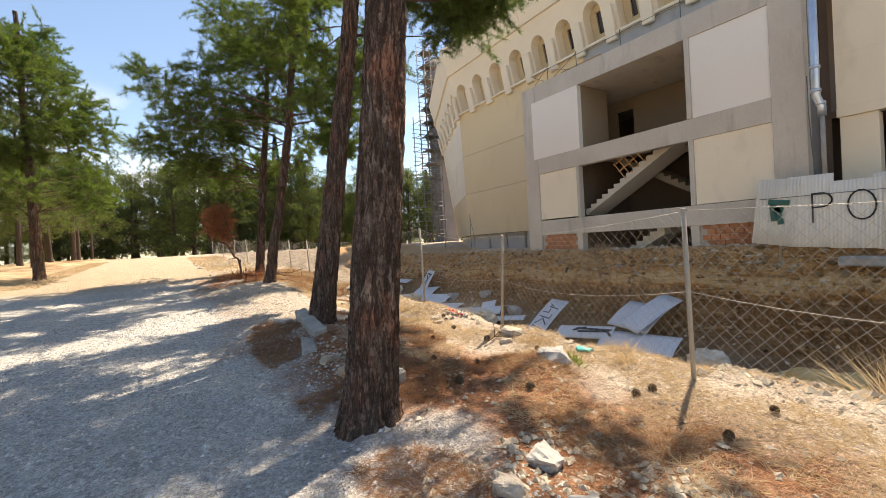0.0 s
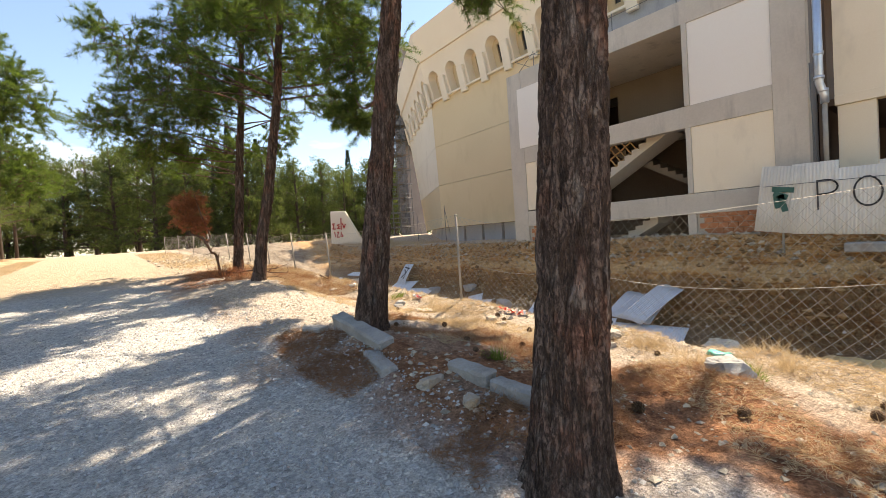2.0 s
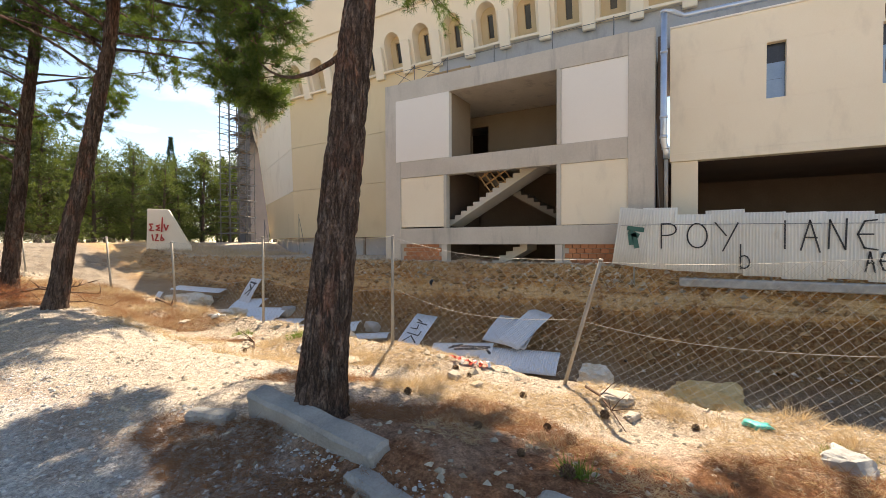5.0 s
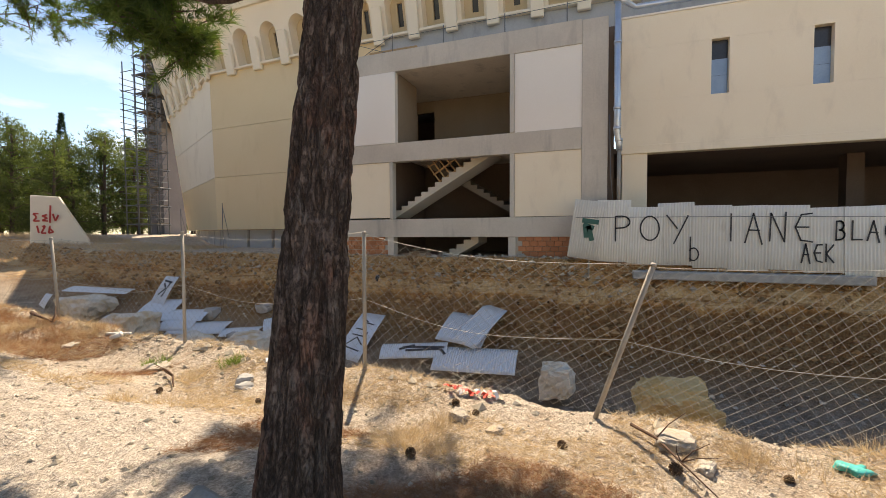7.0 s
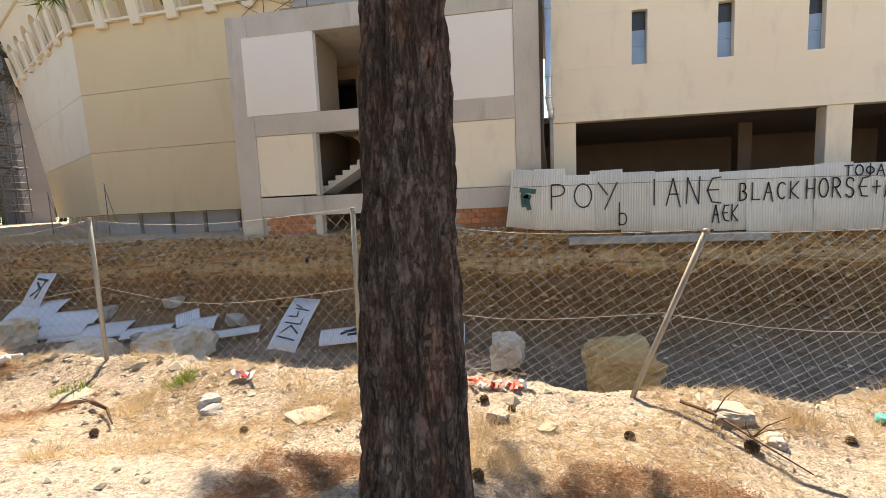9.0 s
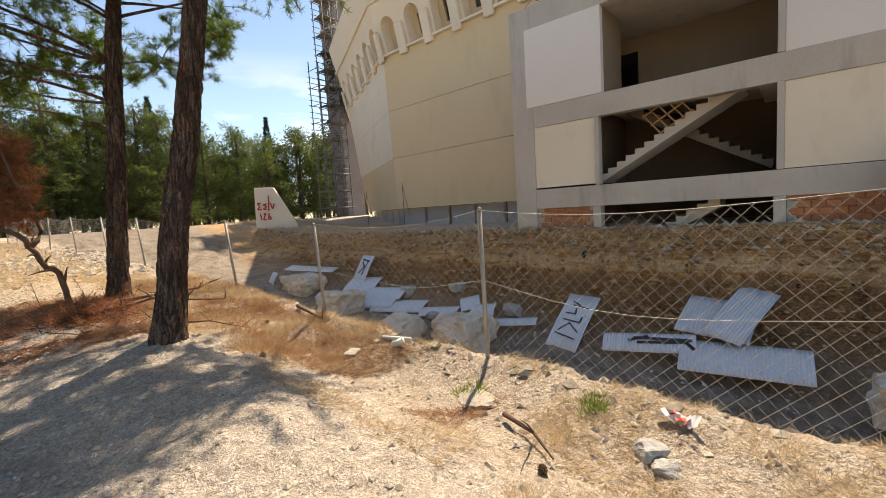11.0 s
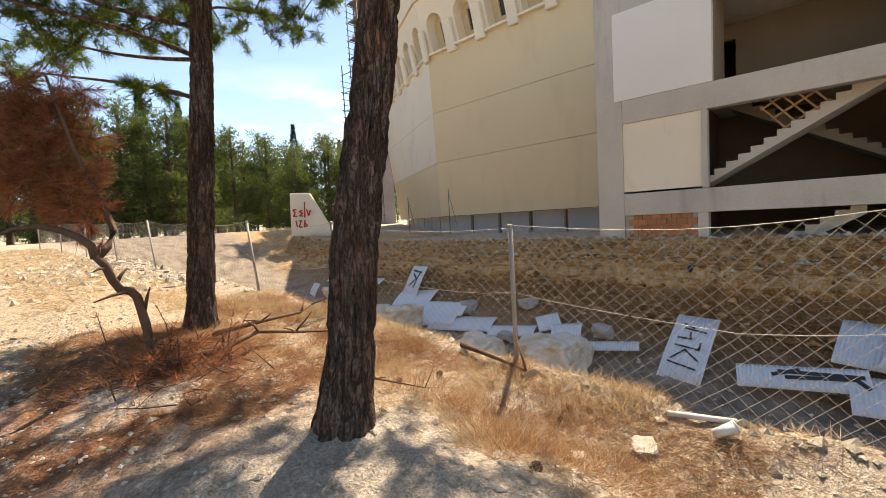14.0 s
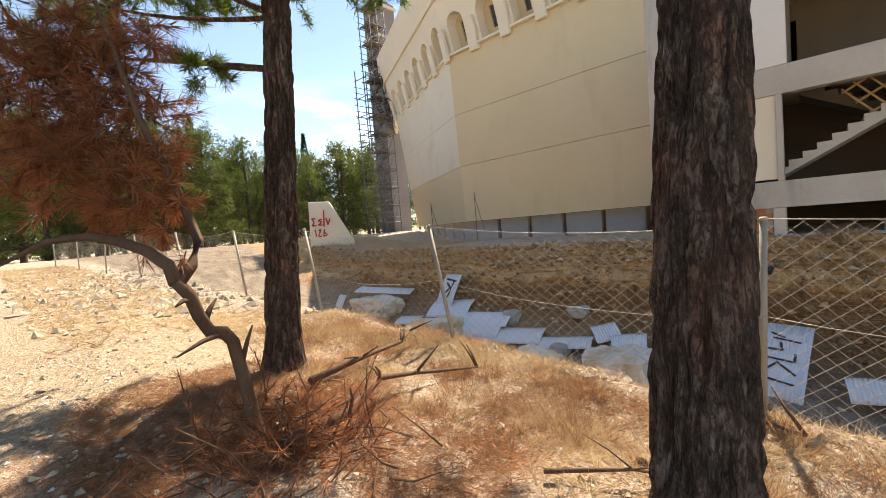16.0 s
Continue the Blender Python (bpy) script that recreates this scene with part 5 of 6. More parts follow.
def crown_clumps(cx, cy, z0, z1, spread, count, size, seed, lean=(0, 0)):
    r = random.Random(seed)
    out = []
    for k in range(count):
        a, u = r.uniform(0, 2 * math.pi), (k + r.random()) / count
        d = spread * math.sqrt(r.random()) * (1.0 - 0.55 * u)
        out.append((cx + lean[0] * u + d * math.cos(a), cy + lean[1] * u + d * math.sin(a), z0 + (z1 - z0) * u + r.uniform(-0.2, 0.2), size * r.uniform(0.75, 1.25)))
    return out


# last three clumps are added above the view to cast shade on the verge
T1 = crown_clumps(2.9, 3.6, 6.4, 9.4, 3.2, 21, 0.85, 1) + [(6.0, 4.3, 6.0, 0.7), (5.2, 4.9, 6.2, 0.7), (6.6, 3.6, 6.4, 0.7)]
pine((1.585, 3.57, 0.05), (0.112, 0.0), 9.2, 0.190, T1, 1, "tall pine with thick fissured brown bark beside the gravel track", tufts=220, needle=(0.14, 0.008))
LOW4 = [(2.14, 16.95, 3.91, 0.60), (2.63, 16.88, 4.16, 0.60), (3.11, 16.79, 4.14, 0.50), (3.00, 16.24, 3.29, 0.30), (2.47, 17.47, 3.91, 0.45), (3.97, 15.55, 4.16, 0.45), (4.44, 15.33, 4.16, 0.40), (3.99, 16.44, 4.27, 0.40), (2.04, 18.23, 3.82, 0.40), (3.66, 16.83, 4.52, 0.50), (4.64, 15.18, 4.71, 0.50), (1.99, 16.85, 4.30, 0.60), (2.77, 16.30, 4.42, 0.60)]
# most clumps beyond x 5, and the last set, are added to cast shade
T2 = [(3.5, 8.85, 3.8, 0.45), (3.46, 8.85, 3.24, 0.36), (3.25, 8.9, 3.4, 0.40), (3.66, 8.8, 3.4, 0.36), (3.42, 8.9, 3.5, 0.45), (3.2, 9.0, 3.6, 0.42), (3.38, 8.8, 3.35, 0.4), (3.35, 8.5, 4.15, 0.6), (3.6, 8.9, 4.6, 0.6), (2.75, 8.2, 4.0, 0.45), (5.2, 6.7, 5.7, 0.7), (5.7, 6.2, 6.2, 0.8), (5.0, 5.9, 6.1, 0.8), (6.1, 6.9, 6.0, 0.7), (4.4, 6.4, 5.8, 0.6), (6.3, 7.6, 6.3, 0.7), (5.8, 7.4, 6.0, 0.8), (6.2, 8.1, 6.2, 0.8), (6.0, 7.0, 6.5, 0.8), (5.6, 8.0, 6.4, 0.8), (6.7, 7.7, 6.7, 0.8), (5.2, 7.1, 6.3, 0.7), (6.6, 8.6, 6.5, 0.7), (5.4, 5.4, 6.8, 0.8), (6.4, 6.2, 7.0, 0.8), (6.9, 5.6, 7.2, 0.8), (5.5, 7.6, 6.6, 0.7), (3.0, 8.5, 4.9, 0.6), (4.9, 7.2, 5.1, 0.5), (5.2, 6.9, 5.4, 0.55), (4.6, 7.4, 5.5, 0.5), (5.6, 7.3, 5.7, 0.6)] + crown_clumps(4.0, 7.0, 5.9, 8.8, 2.8, 28, 0.85, 2) + crown_clumps(6.2, 8.1, 6.7, 7.6, 0.8, 6, 0.85, 24)
pine((2.165, 6.44, 0.30), (0.165, 0.015), 8.6, 0.165, T2, 2, "tall slender pine with dark fissured bark", tufts=330, needle=(0.14, 0.008))
# five clumps round x 6.1 are added out of view to cast shade
T3 = crown_clumps(3.6, 12.3, 5.4, 8.8, 2.6, 24, 0.85, 3) + crown_clumps(6.1, 12.9, 6.6, 8.0, 0.9, 5, 0.8, 23) + [(1.5, 11.6, 5.0, 0.7), (1.2, 12.6, 4.6, 0.7), (2.0, 13.2, 4.9, 0.6), (3.6, 12.9, 5.2, 0.5), (0.8, 12.2, 5.2, 0.8), (2.6, 11.3, 5.6, 0.6), (0.4, 12.8, 5.6, 0.8), (1.4, 12.2, 5.6, 0.8), (3.9, 12.2, 5.5, 0.6)]
pine((2.68, 12.36, 0.48), (0.15, -0.015), 8.6, 0.138, T3, 3, "tall pine with reddish brown bark on the bare mound", tufts=240, needle=(0.14, 0.008), path=[(-0.3, -0.03, 0), (0, 0, 0), (0.35, 0.07, -0.01), (1.0, 0.16, -0.015), (1.9, 0.36, -0.015), (4.0, 0.70, -0.10), (8.6, 1.2, -0.2)])
T4 = LOW4 + crown_clumps(3.3, 15.0, 4.7, 8.6, 2.6, 32, 0.85, 4) + [(1.6, 15.2, 4.3, 0.7), (0.9, 15.8, 4.3, 0.8), (1.9, 16.4, 4.4, 0.7), (4.3, 15.6, 4.6, 0.5), (4.6, 14.8, 4.5, 0.45), (0.5, 15.0, 4.6, 0.8), (1.2, 16.6, 4.0, 0.8), (0.2, 16.0, 4.7, 0.8), (1.0, 14.9, 5.0, 0.8), (1.9, 15.0, 4.9, 0.7)]
pine((2.96, 15.2, 0.60), (0.10, 0.03), 8.4, 0.138, T4, 4, "tall pine with dark bark and low hanging needles", tufts=260, needle=(0.14, 0.008))
T5 = crown_clumps(-3.2, 21.0, 3.3, 9.6, 2.9, 46, 1.0, 5)
pine((-3.2, 21.0, 0.75), (-0.02, 0.0), 9.4, 0.17, T5, 5, "pine on the far side of the track", fine=False, tufts=130, needle=(0.17, 0.014), bunch=10)


# pines of the wood: three kinds, copied
def wood_pine(seed, height, bare, spread, clumps, dense, material=FAR_NEEDLES, name="pine_tree", label="young green pine in the wood behind the track", group="pines of the wood"):
    t = thing(name, (0, 0, 0), label, "tree", group)
    r = np.random.RandomState(seed)
    lean = (r.uniform(-0.05, 0.05), r.uniform(-0.05, 0.05))
    under(new("trunk", trunk_mesh("trunk", (0, 0, 0), lean, height, 0.11 + 0.006 * height, seed, False, FAR_BARK, 10, 0.35)), t)
    cs, ds = [], []
    limbs = Heap()
    for x, y, z, s in crown_clumps(lean[0] * height, lean[1] * height, bare, height, spread, clumps, 0.85, seed + 50):
        a = Vector((lean[0] * z, lean[1] * z, max(z - 0.5, 0.8)))
        limbs.add(*tube_data([a, a.lerp(Vector((x, y, z)), 0.5) + Vector((0, 0, 0.15)), (x, y, z)], [0.04, 0.028, 0.012], 4, False))
        for _ in range(dense):
            d = r.normal(0, 1, 3)
            d /= np.linalg.norm(d)
            cs.append(np.array((x, y, z)) + d * s * np.array((1, 1, 0.65)) * r.uniform(0.3, 1.0))
            ds.append(d * 0.6 + np.array((0, 0, 0.4)))
    tagged(under(new("branchwork", limbs.mesh("branchwork", FAR_BARK)), t), kind="stuff")
    v, f = needle_tufts(np.array(cs), np.array(ds), r, 6, 0.33, 0.042, 0.75)
    under(new("crown", tri_mesh("crown", v, f, material)), t)
    return t


kinds = [wood_pine(101, 10.4, 2.9, 2.7, 36, 40), wood_pine(102, 9.2, 2.6, 2.5, 32, 40), wood_pine(103, 11.4, 2.4, 3.0, 40, 40), wood_pine(104, 8.4, 0.4, 3.0, 46, 40)]
wr = random.Random(77)
spots = []
for _ in range(900):
    x, y = wr.uniform(-42, -5.0), wr.uniform(13, 62)
    if x > -4.2 - 0.02 * y or math.hypot(x + 3.2, y - 21) < 2.5:
        continue
    if all(math.hypot(x - a, y - b) > 3.4 for a, b, _ in spots):
        spots.append((x, y, wr.choice((0, 1, 0, 2))))
    if len(spots) >= 78:
        break
edge = []
for k in range(74):
    a = k / 73
    x = -32 + 92 * a + wr.uniform(-1.2, 1.2)
    y = 62 + 8 * math.sin(a * 2.4) + wr.uniform(-3.0, 7)
    edge.append((x, y, wr.choice((3, 3, 2, 3))))
for k in range(26):
    edge.append((-14 + 56 * k / 25 + wr.uniform(-1, 1), wr.uniform(72, 80), 3))
for k in range(22):
    edge.append((2 + 34 * k / 21 + wr.uniform(-0.8, 0.8), wr.uniform(51, 57), 3))
first = set()
for x, y, kind in spots + edge:
    s = wr.uniform(0.8, 1.15) * (1.0 if (x, y, kind) in spots else 1.2)
    m = pose(x, y, ground(x, y, False) - 0.05, 0, 0, wr.uniform(0, 360)) @ Matrix.Diagonal((s, s, s, 1))
    if kind in first:
        o = copy_thing(kinds[kind], m)
        o.scale = (s, s, s)
    else:
        first.add(kind)
        kinds[kind].matrix_basis = m


def cypress(x, y, h):
    t = thing("cypress_tree", (x, y, ground(x, y, False)), "slim dark cypress standing above the pines", "tree", "cypresses")
    z0 = ground(x, y, False)
    r = np.random.RandomState(int(h * 10))
    tube("trunk", [(x, y, z0 - 0.2), (x, y, z0 + h * 0.8)], [0.14, 0.03], FAR_BARK, t, 7)
    n = 1500
    u = r.uniform(0.06, 1, n)
    a = r.uniform(0, 2 * math.pi, n)
    rad = 0.95 * np.sin(np.pi * np.clip(u, 0.02, 0.98)) ** 0.6 * (1.05 - 0.55 * u) * r.uniform(0.75, 1.1, n)
    c = np.stack([x + rad * np.cos(a), y + rad * np.sin(a), z0 + u * h], 1)
    d = np.stack([0.3 * np.cos(a), 0.3 * np.sin(a), np.ones(n)], 1)
    v, f = needle_tufts(c, d, r, 6, 0.45, 0.05, 0.35)
    under(new("crown", tri_mesh("crown", v, f, CYPRESS)), t)


cypress(17.5, 62.0, 14.0)
cypress(15.0, 66.0, 17.0)
cypress(33.0, 66.0, 14.5)
cypress(42.0, 68.0, 13.5)

# ---- small dead pine with a twisted stem ----
dead = thing("dead_pine", (2.40, 14.15, 0.5), "small dead pine with twisted stem and rust-red needles", "tree")
tube("stem", [(2.340, 14.170, 0.36), (2.320, 14.150, 0.55), (2.290, 14.160, 0.80), (2.280, 14.190, 0.95), (2.245, 14.180, 1.15), (2.210, 14.180, 1.20), (2.150, 14.180, 1.22), (2.110, 14.170, 1.30), (2.080, 14.160, 1.40), (2.030, 14.150, 1.47)], [0.048, 0.040, 0.034, 0.031, 0.029, 0.031, 0.029, 0.028, 0.028, 0.027], DEAD_BARK, dead, 10)
tube("limb", [(2.030, 14.150, 1.46), (2.020, 14.190, 1.54), (1.960, 14.250, 1.61), (1.880, 14.300, 1.66), (1.780, 14.350, 1.69), (1.660, 14.390, 1.68), (1.520, 14.430, 1.60)], [0.03, 0.027, 0.024, 0.022, 0.018, 0.013, 0.006], DEAD_BARK, dead, 8)
tube("limb", [(2.040, 14.150, 1.46), (2.110, 14.190, 1.53), (2.160, 14.230, 1.64), (2.120, 14.280, 1.85), (2.010, 14.330, 2.2), (1.910, 14.380, 2.7)], [0.028, 0.026, 0.024, 0.02, 0.015, 0.008], DEAD_BARK, dead, 8)
for a, b in (((2.210, 14.180, 1.20), (1.980, 14.050, 1.17)), ((2.280, 14.180, 1.05), (2.310, 14.100, 1.22)), ((2.130, 14.170, 1.27), (2.210, 14.230, 1.36)), ((2.080, 14.160, 1.38), (2.000, 14.080, 1.37))):
    tube("twig", [a, (Vector(a) + Vector(b)) / 2 + Vector((0, 0, 0.01)), b], [0.016, 0.011, 0.004], DEAD_BARK, dead, 6)
dr = np.random.RandomState(9)
dc, dd = [], []
twigs = Heap()
for x, y, z, s, n in ((1.79, 14.70, 2.57, 0.18, 80), (1.92, 14.55, 2.49, 0.18, 80), (1.83, 14.63, 2.26, 0.18, 80), (1.99, 14.46, 2.28, 0.16, 60), (1.70, 14.77, 2.31, 0.18, 80), (1.83, 14.60, 2.03, 0.17, 70), (2.04, 14.39, 2.01, 0.14, 50), (1.67, 14.78, 2.01, 0.16, 60), (2.07, 14.34, 1.81, 0.11, 36), (1.91, 14.51, 1.84, 0.12, 40), (2.04, 14.43, 2.58, 0.12, 30), (1.62, 14.87, 2.48, 0.20, 70)):
    s *= 1.25
    for _ in range(n // 2):
        d = dr.normal(0, 1, 3) * (1, 1, 0.8)
        d /= np.linalg.norm(d)
        a = np.array((x, y, z)) + dr.normal(0, 0.08, 3)
        b = a + d * s * dr.uniform(0.4, 1.1)
        twigs.add(*tube_data([tuple(a), tuple((a + b) / 2), tuple(b)], [0.004, 0.003, 0.0015], 3, False))
        for q in range(4):
            dc.append(a + (b - a) * (0.3 + 0.7 * q / 3))
            dd.append(d + np.array((0, 0, -0.2)))
tagged(under(new("twigwork", twigs.mesh("twigwork", DEAD_BARK)), dead), kind="stuff")
v, f = needle_tufts(np.array(dc), np.array(dd), dr, 14, 0.12, 0.0045, 0.6)
tagged(under(new("crown", tri_mesh("crown", v, f, DEAD_NEEDLES)), dead), "rust-red dead needles", kind="stuff")
# brushwood heaped at its foot
brush = Heap()
bc, bd = [], []
for _ in range(230):
    a = np.array((2.35 + dr.normal(0, 0.22), 14.1 + dr.normal(0, 0.3), 0.52 + abs(dr.normal(0, 0.08))))
    d = dr.normal(0, 1, 3) * (1, 1, 0.55)
    d[2] = abs(d[2])
    d /= np.linalg.norm(d)
    b = a + d * dr.uniform(0.15, 0.45)
    brush.add(*tube_data([tuple(a), tuple((a + b) / 2 + dr.normal(0, 0.02, 3)), tuple(b)], [0.005, 0.004, 0.002], 4, False))
    for q in range(4):
        bc.append(a + (b - a) * (0.3 + 0.2 * q))
        bd.append(d)
pile = thing("brushwood", (2.35, 14.1, 0.5), "heap of dead twigs and rust-brown needles under dead pine", "brushwood")
tagged(under(new("twigwork", brush.mesh("twigwork", DEAD_BARK)), pile), kind="stuff")
v, f = needle_tufts(np.array(bc), np.array(bd), dr, 10, 0.10, 0.003, 0.9)
tagged(under(new("dead_litter", tri_mesh("dead_litter", v, f, DEAD_NEEDLES)), pile), kind="stuff")


# fallen branches
def branch(points, r0, label, twig=4, seed=0):
    t = thing("fallen_branch", points[0], label, "branch", "fallen branches")
    pts = []
    for x, y, dz in points:
        pts.append((x, y, ground(x, y) + dz))
    tube("stem", pts, [r0 * (1 - 0.75 * i / (len(pts) - 1)) for i in range(len(pts))], DEAD_BARK, t, 7)
    r = random.Random(seed)
    for k in range(twig):
        p = Vector(pts[r.randrange(1, len(pts))])
        q = p + Vector((r.uniform(-0.25, 0.25), r.uniform(-0.25, 0.25), r.uniform(0.03, 0.2)))
        tube("twig", [p, (p + q) / 2 + Vector((0.02, 0.01, 0)), q], [r0 * 0.4, r0 * 0.3, r0 * 0.12], DEAD_BARK, t, 5)


branch([(2.35, 14.0, 0.06), (2.7, 13.95, 0.12), (3.1, 14.2, 0.15), (3.5, 14.3, 0.10), (3.95, 14.1, 0.04)], 0.032, "long grey fallen branch across the litter", 7, 1)
branch([(2.9, 14.7, 0.05), (3.4, 14.8, 0.10), (3.9, 14.9, 0.10), (4.1, 15.0, 0.12)], 0.028, "forked fallen branch by the pine", 5, 2)
branch([(4.10, 5.03, 0.05), (3.95, 4.88, 0.06), (3.75, 4.76, 0.04), (3.45, 4.62, 0.03)], 0.013, "thin fallen branch on the straw", 4, 3)
branch([(3.75, 9.35, 0.05), (3.6, 9.05, 0.07), (3.45, 8.85, 0.04)], 0.018, "short curved branch on bare earth", 2, 4)
branch([(4.40, 12.95, 0.05), (4.30, 12.6, 0.07), (4.26, 12.2, 0.04)], 0.03, "short thick dead branch under the fence", 1, 5)
branch([(3.0, 13.0, 0.04), (3.2, 12.7, 0.08), (3.45, 12.5, 0.05)], 0.012, "thin broken twig on the litter", 3, 6)

# ---- kerb stones along the track ----
def kerb(x0, y0, x1, y1, z0, z1, w, h, label, roll=0.0):
    a, b = Vector((x0, y0, z0)), Vector((x1, y1, z1))
    d = b - a
    m = Matrix.Translation((a + b) / 2) @ d.to_track_quat("X", "Z").to_matrix().to_4x4() @ Matrix.Rotation(radians(roll), 4, "X")
    bm = bmesh.new()
    box(bm, -d.length / 2, d.length / 2, -w / 2, w / 2, -h / 2, h / 2, 0.02)
    bmesh.ops.subdivide_edges(bm, edges=[e for e in bm.edges if e.calc_length() > 0.10], cuts=7, use_grid_fill=True)
    for v in bm.verts:
        v.co += Vector([0.007 * noise.noise(v.co * 26 + Vector((i * 5, y0, x0))) for i in range(3)])
        v.co += Vector([0.010 * noise.noise(v.co * 9 + Vector((i * 7, x0, y0))) for i in range(3)])
    bmesh.ops.transform(bm, matrix=m, verts=bm.verts)
    tagged(part("kerb_stone", bm, KERB, None), label, "kerb stone", "broken kerb stones")


kerb(2.03, 6.90, 1.93, 5.72, 0.37, 0.27, 0.17, 0.20, "grey concrete kerb stone lying tilted at the pine's foot", 10)
kerb(1.80, 5.82, 1.66, 5.26, 0.20, 0.185, 0.15, 0.16, "grey broken kerb stone sunk in gravel", -6)
kerb(1.97, 4.84, 1.95, 4.42, 0.25, 0.24, 0.14, 0.18, "pale grey kerb stone sunk in litter", 5)
kerb(1.95, 4.40, 1.98, 3.86, 0.22, 0.19, 0.14, 0.16, "pale broken kerb piece in the litter", -3)
kerb(1.78, 7.30, 1.88, 6.98, 0.26, 0.27, 0.14, 0.12, "small broken kerb piece at the track's edge", 3)

# ---- standing concrete slab with red spray, timber stakes, barriers, rubble ----
slab = thing("concrete_slab", (16.0, 36.0, 1.2), "upright pale concrete slab with red spray writing", "slab")
bm = bmesh.new()
ring = [(15.45, 36.3, 1.0), (15.55, 36.3, 3.85), (16.45, 35.4, 3.80), (17.4, 34.4, 1.2), (17.4, 34.4, 0.9)]
fa = [bm.verts.new(p) for p in ring]
fb = [bm.verts.new((x + 0.22, y + 0.22, z)) for x, y, z in ring]
bm.faces.new(fa)
bm.faces.new(fb[::-1])
for i in range(len(ring)):
    bm.faces.new((fa[i], fb[i], fb[(i + 1) % len(ring)], fa[(i + 1) % len(ring)]))
bmesh.ops.recalc_face_normals(bm, faces=bm.faces)
bmesh.ops.bevel(bm, geom=bm.edges[:], offset=0.03, segments=1, affect="EDGES")
part("panel", bm, ARCH_RENDER, slab)
heap = Heap()
for line in (((0.25, 0.62), (0.12, 0.62), (0.2, 0.54), (0.12, 0.46), (0.27, 0.46)), ((0.46, 0.60), (0.33, 0.57), (0.46, 0.53), (0.33, 0.47), (0.47, 0.46)), ((0.52, 0.42), (0.55, 0.80)), ((0.60, 0.62), (0.66, 0.46), (0.74, 0.60)), ((0.2, 0.36), (0.24, 0.2)), ((0.32, 0.34), (0.4, 0.36), (0.3, 0.2), (0.42, 0.2)), ((0.52, 0.36), (0.48, 0.2), (0.6, 0.22), (0.5, 0.30))):
    for (ua, va), (ub, vb) in zip(line, line[1:]):
        pa = Vector((15.45 + 1.3 * ua, 36.3 - 1.3 * ua, 1.1 + 2.7 * va)) + Vector((-0.03, -0.03, 0))
        pb = Vector((15.45 + 1.3 * ub, 36.3 - 1.3 * ub, 1.1 + 2.7 * vb)) + Vector((-0.03, -0.03, 0))
        d = (pb - pa).normalized()
        nn = d.cross(Vector((-0.7, -0.7, 0))).normalized() * 0.045
        heap.add([tuple(pa + nn), tuple(pa - nn), tuple(pb - nn), tuple(pb + nn)], [(0, 1, 2, 3)])
under(new("lettering", heap.mesh("lettering", RED_PAINT)), slab)
for x, y, h, lean in ((7.2, 25.2, 1.6, 0.25), (7.7, 24.8, 1.7, -0.1), (6.4, 26.2, 1.5, -0.5), (8.2, 25.6, 1.5, 0.3)):
    z = ground(x, y)
    o = tube("timber_stake", [(x, y, z - 0.2), (x + lean * 0.5, y, z + h * 0.5), (x + lean, y + 0.1, z + h)], [0.10, 0.09, 0.085], OLD_WOOD, None, 7)
    tagged(o, "weathered dark timber stake stuck in the rubble", "stake", "timber stakes")


def barrier(x, y, turn, label):
    t = thing("metal_barrier", (x, y, ground(x, y)), label, "barrier", "metal barriers")
    m = Matrix.Translation((x, y, ground(x, y))) @ Matrix.Rotation(radians(turn), 4, "Z")
    P = lambda a, b: tuple(m @ Vector((a, 0, b)))
    tube("frame", [P(-1.1, 0), P(-1.1, 1.05), P(1.1, 1.05), P(1.1, 0)], 0.025, TAPE_WHITE, t, 6)
    tube("rail", [P(-1.1, 0.3), P(1.1, 0.3)], 0.018, TAPE_WHITE, t, 6)
    for k in range(9):
        tube("bar", [P(-0.9 + k * 0.225, 0.3), P(-0.9 + k * 0.225, 1.05)], 0.010, TAPE_WHITE, t, 4)


barrier(6.6, 27.2, 25, "white metal crowd barrier leaning in the rubble")
barrier(5.6, 28.2, -30, "white metal crowd barrier lying beyond the fence")

# tape, cup, cloth, wire
def ribbon(name, pts, w, material, label, category, parent=None):
    heap = Heap()
    P = [Vector(p) for p in pts]
    for i in range(len(P) - 1):
        d = (P[i + 1] - P[i]).normalized()
        nn = Vector((-d.y, d.x, 0.5 * math.sin(i * 2.1))).normalized() * w / 2
        heap.add([tuple(P[i] - nn), tuple(P[i] + nn), tuple(P[i + 1] + nn), tuple(P[i + 1] - nn)], [(0, 1, 2, 3)])
    o = new(name, heap.mesh(name, material))
    if parent is not None:
        return under(o, parent)
    return tagged(o, label, category)


tape = thing("barrier_tape", (4.29, 6.3, 0.2), "crumpled red and white barrier tape on the ground", "tape")
tp = random.Random(3)
for k in range(9):
    y = 6.55 - k * 0.055
    pts = [(4.29 + tp.uniform(-0.05, 0.05), y - q * 0.025, ground(4.29, y) + 0.012 + tp.uniform(0, 0.05)) for q in range(5)]
    ribbon("strip", pts, 0.035, TAPE_RED if k % 3 != 2 else TAPE_WHITE, "", "", tape)
tape2 = thing("barrier_tape", (4.2, 8.4, 0.2), "scrap of red and white barrier tape by the fence", "tape")
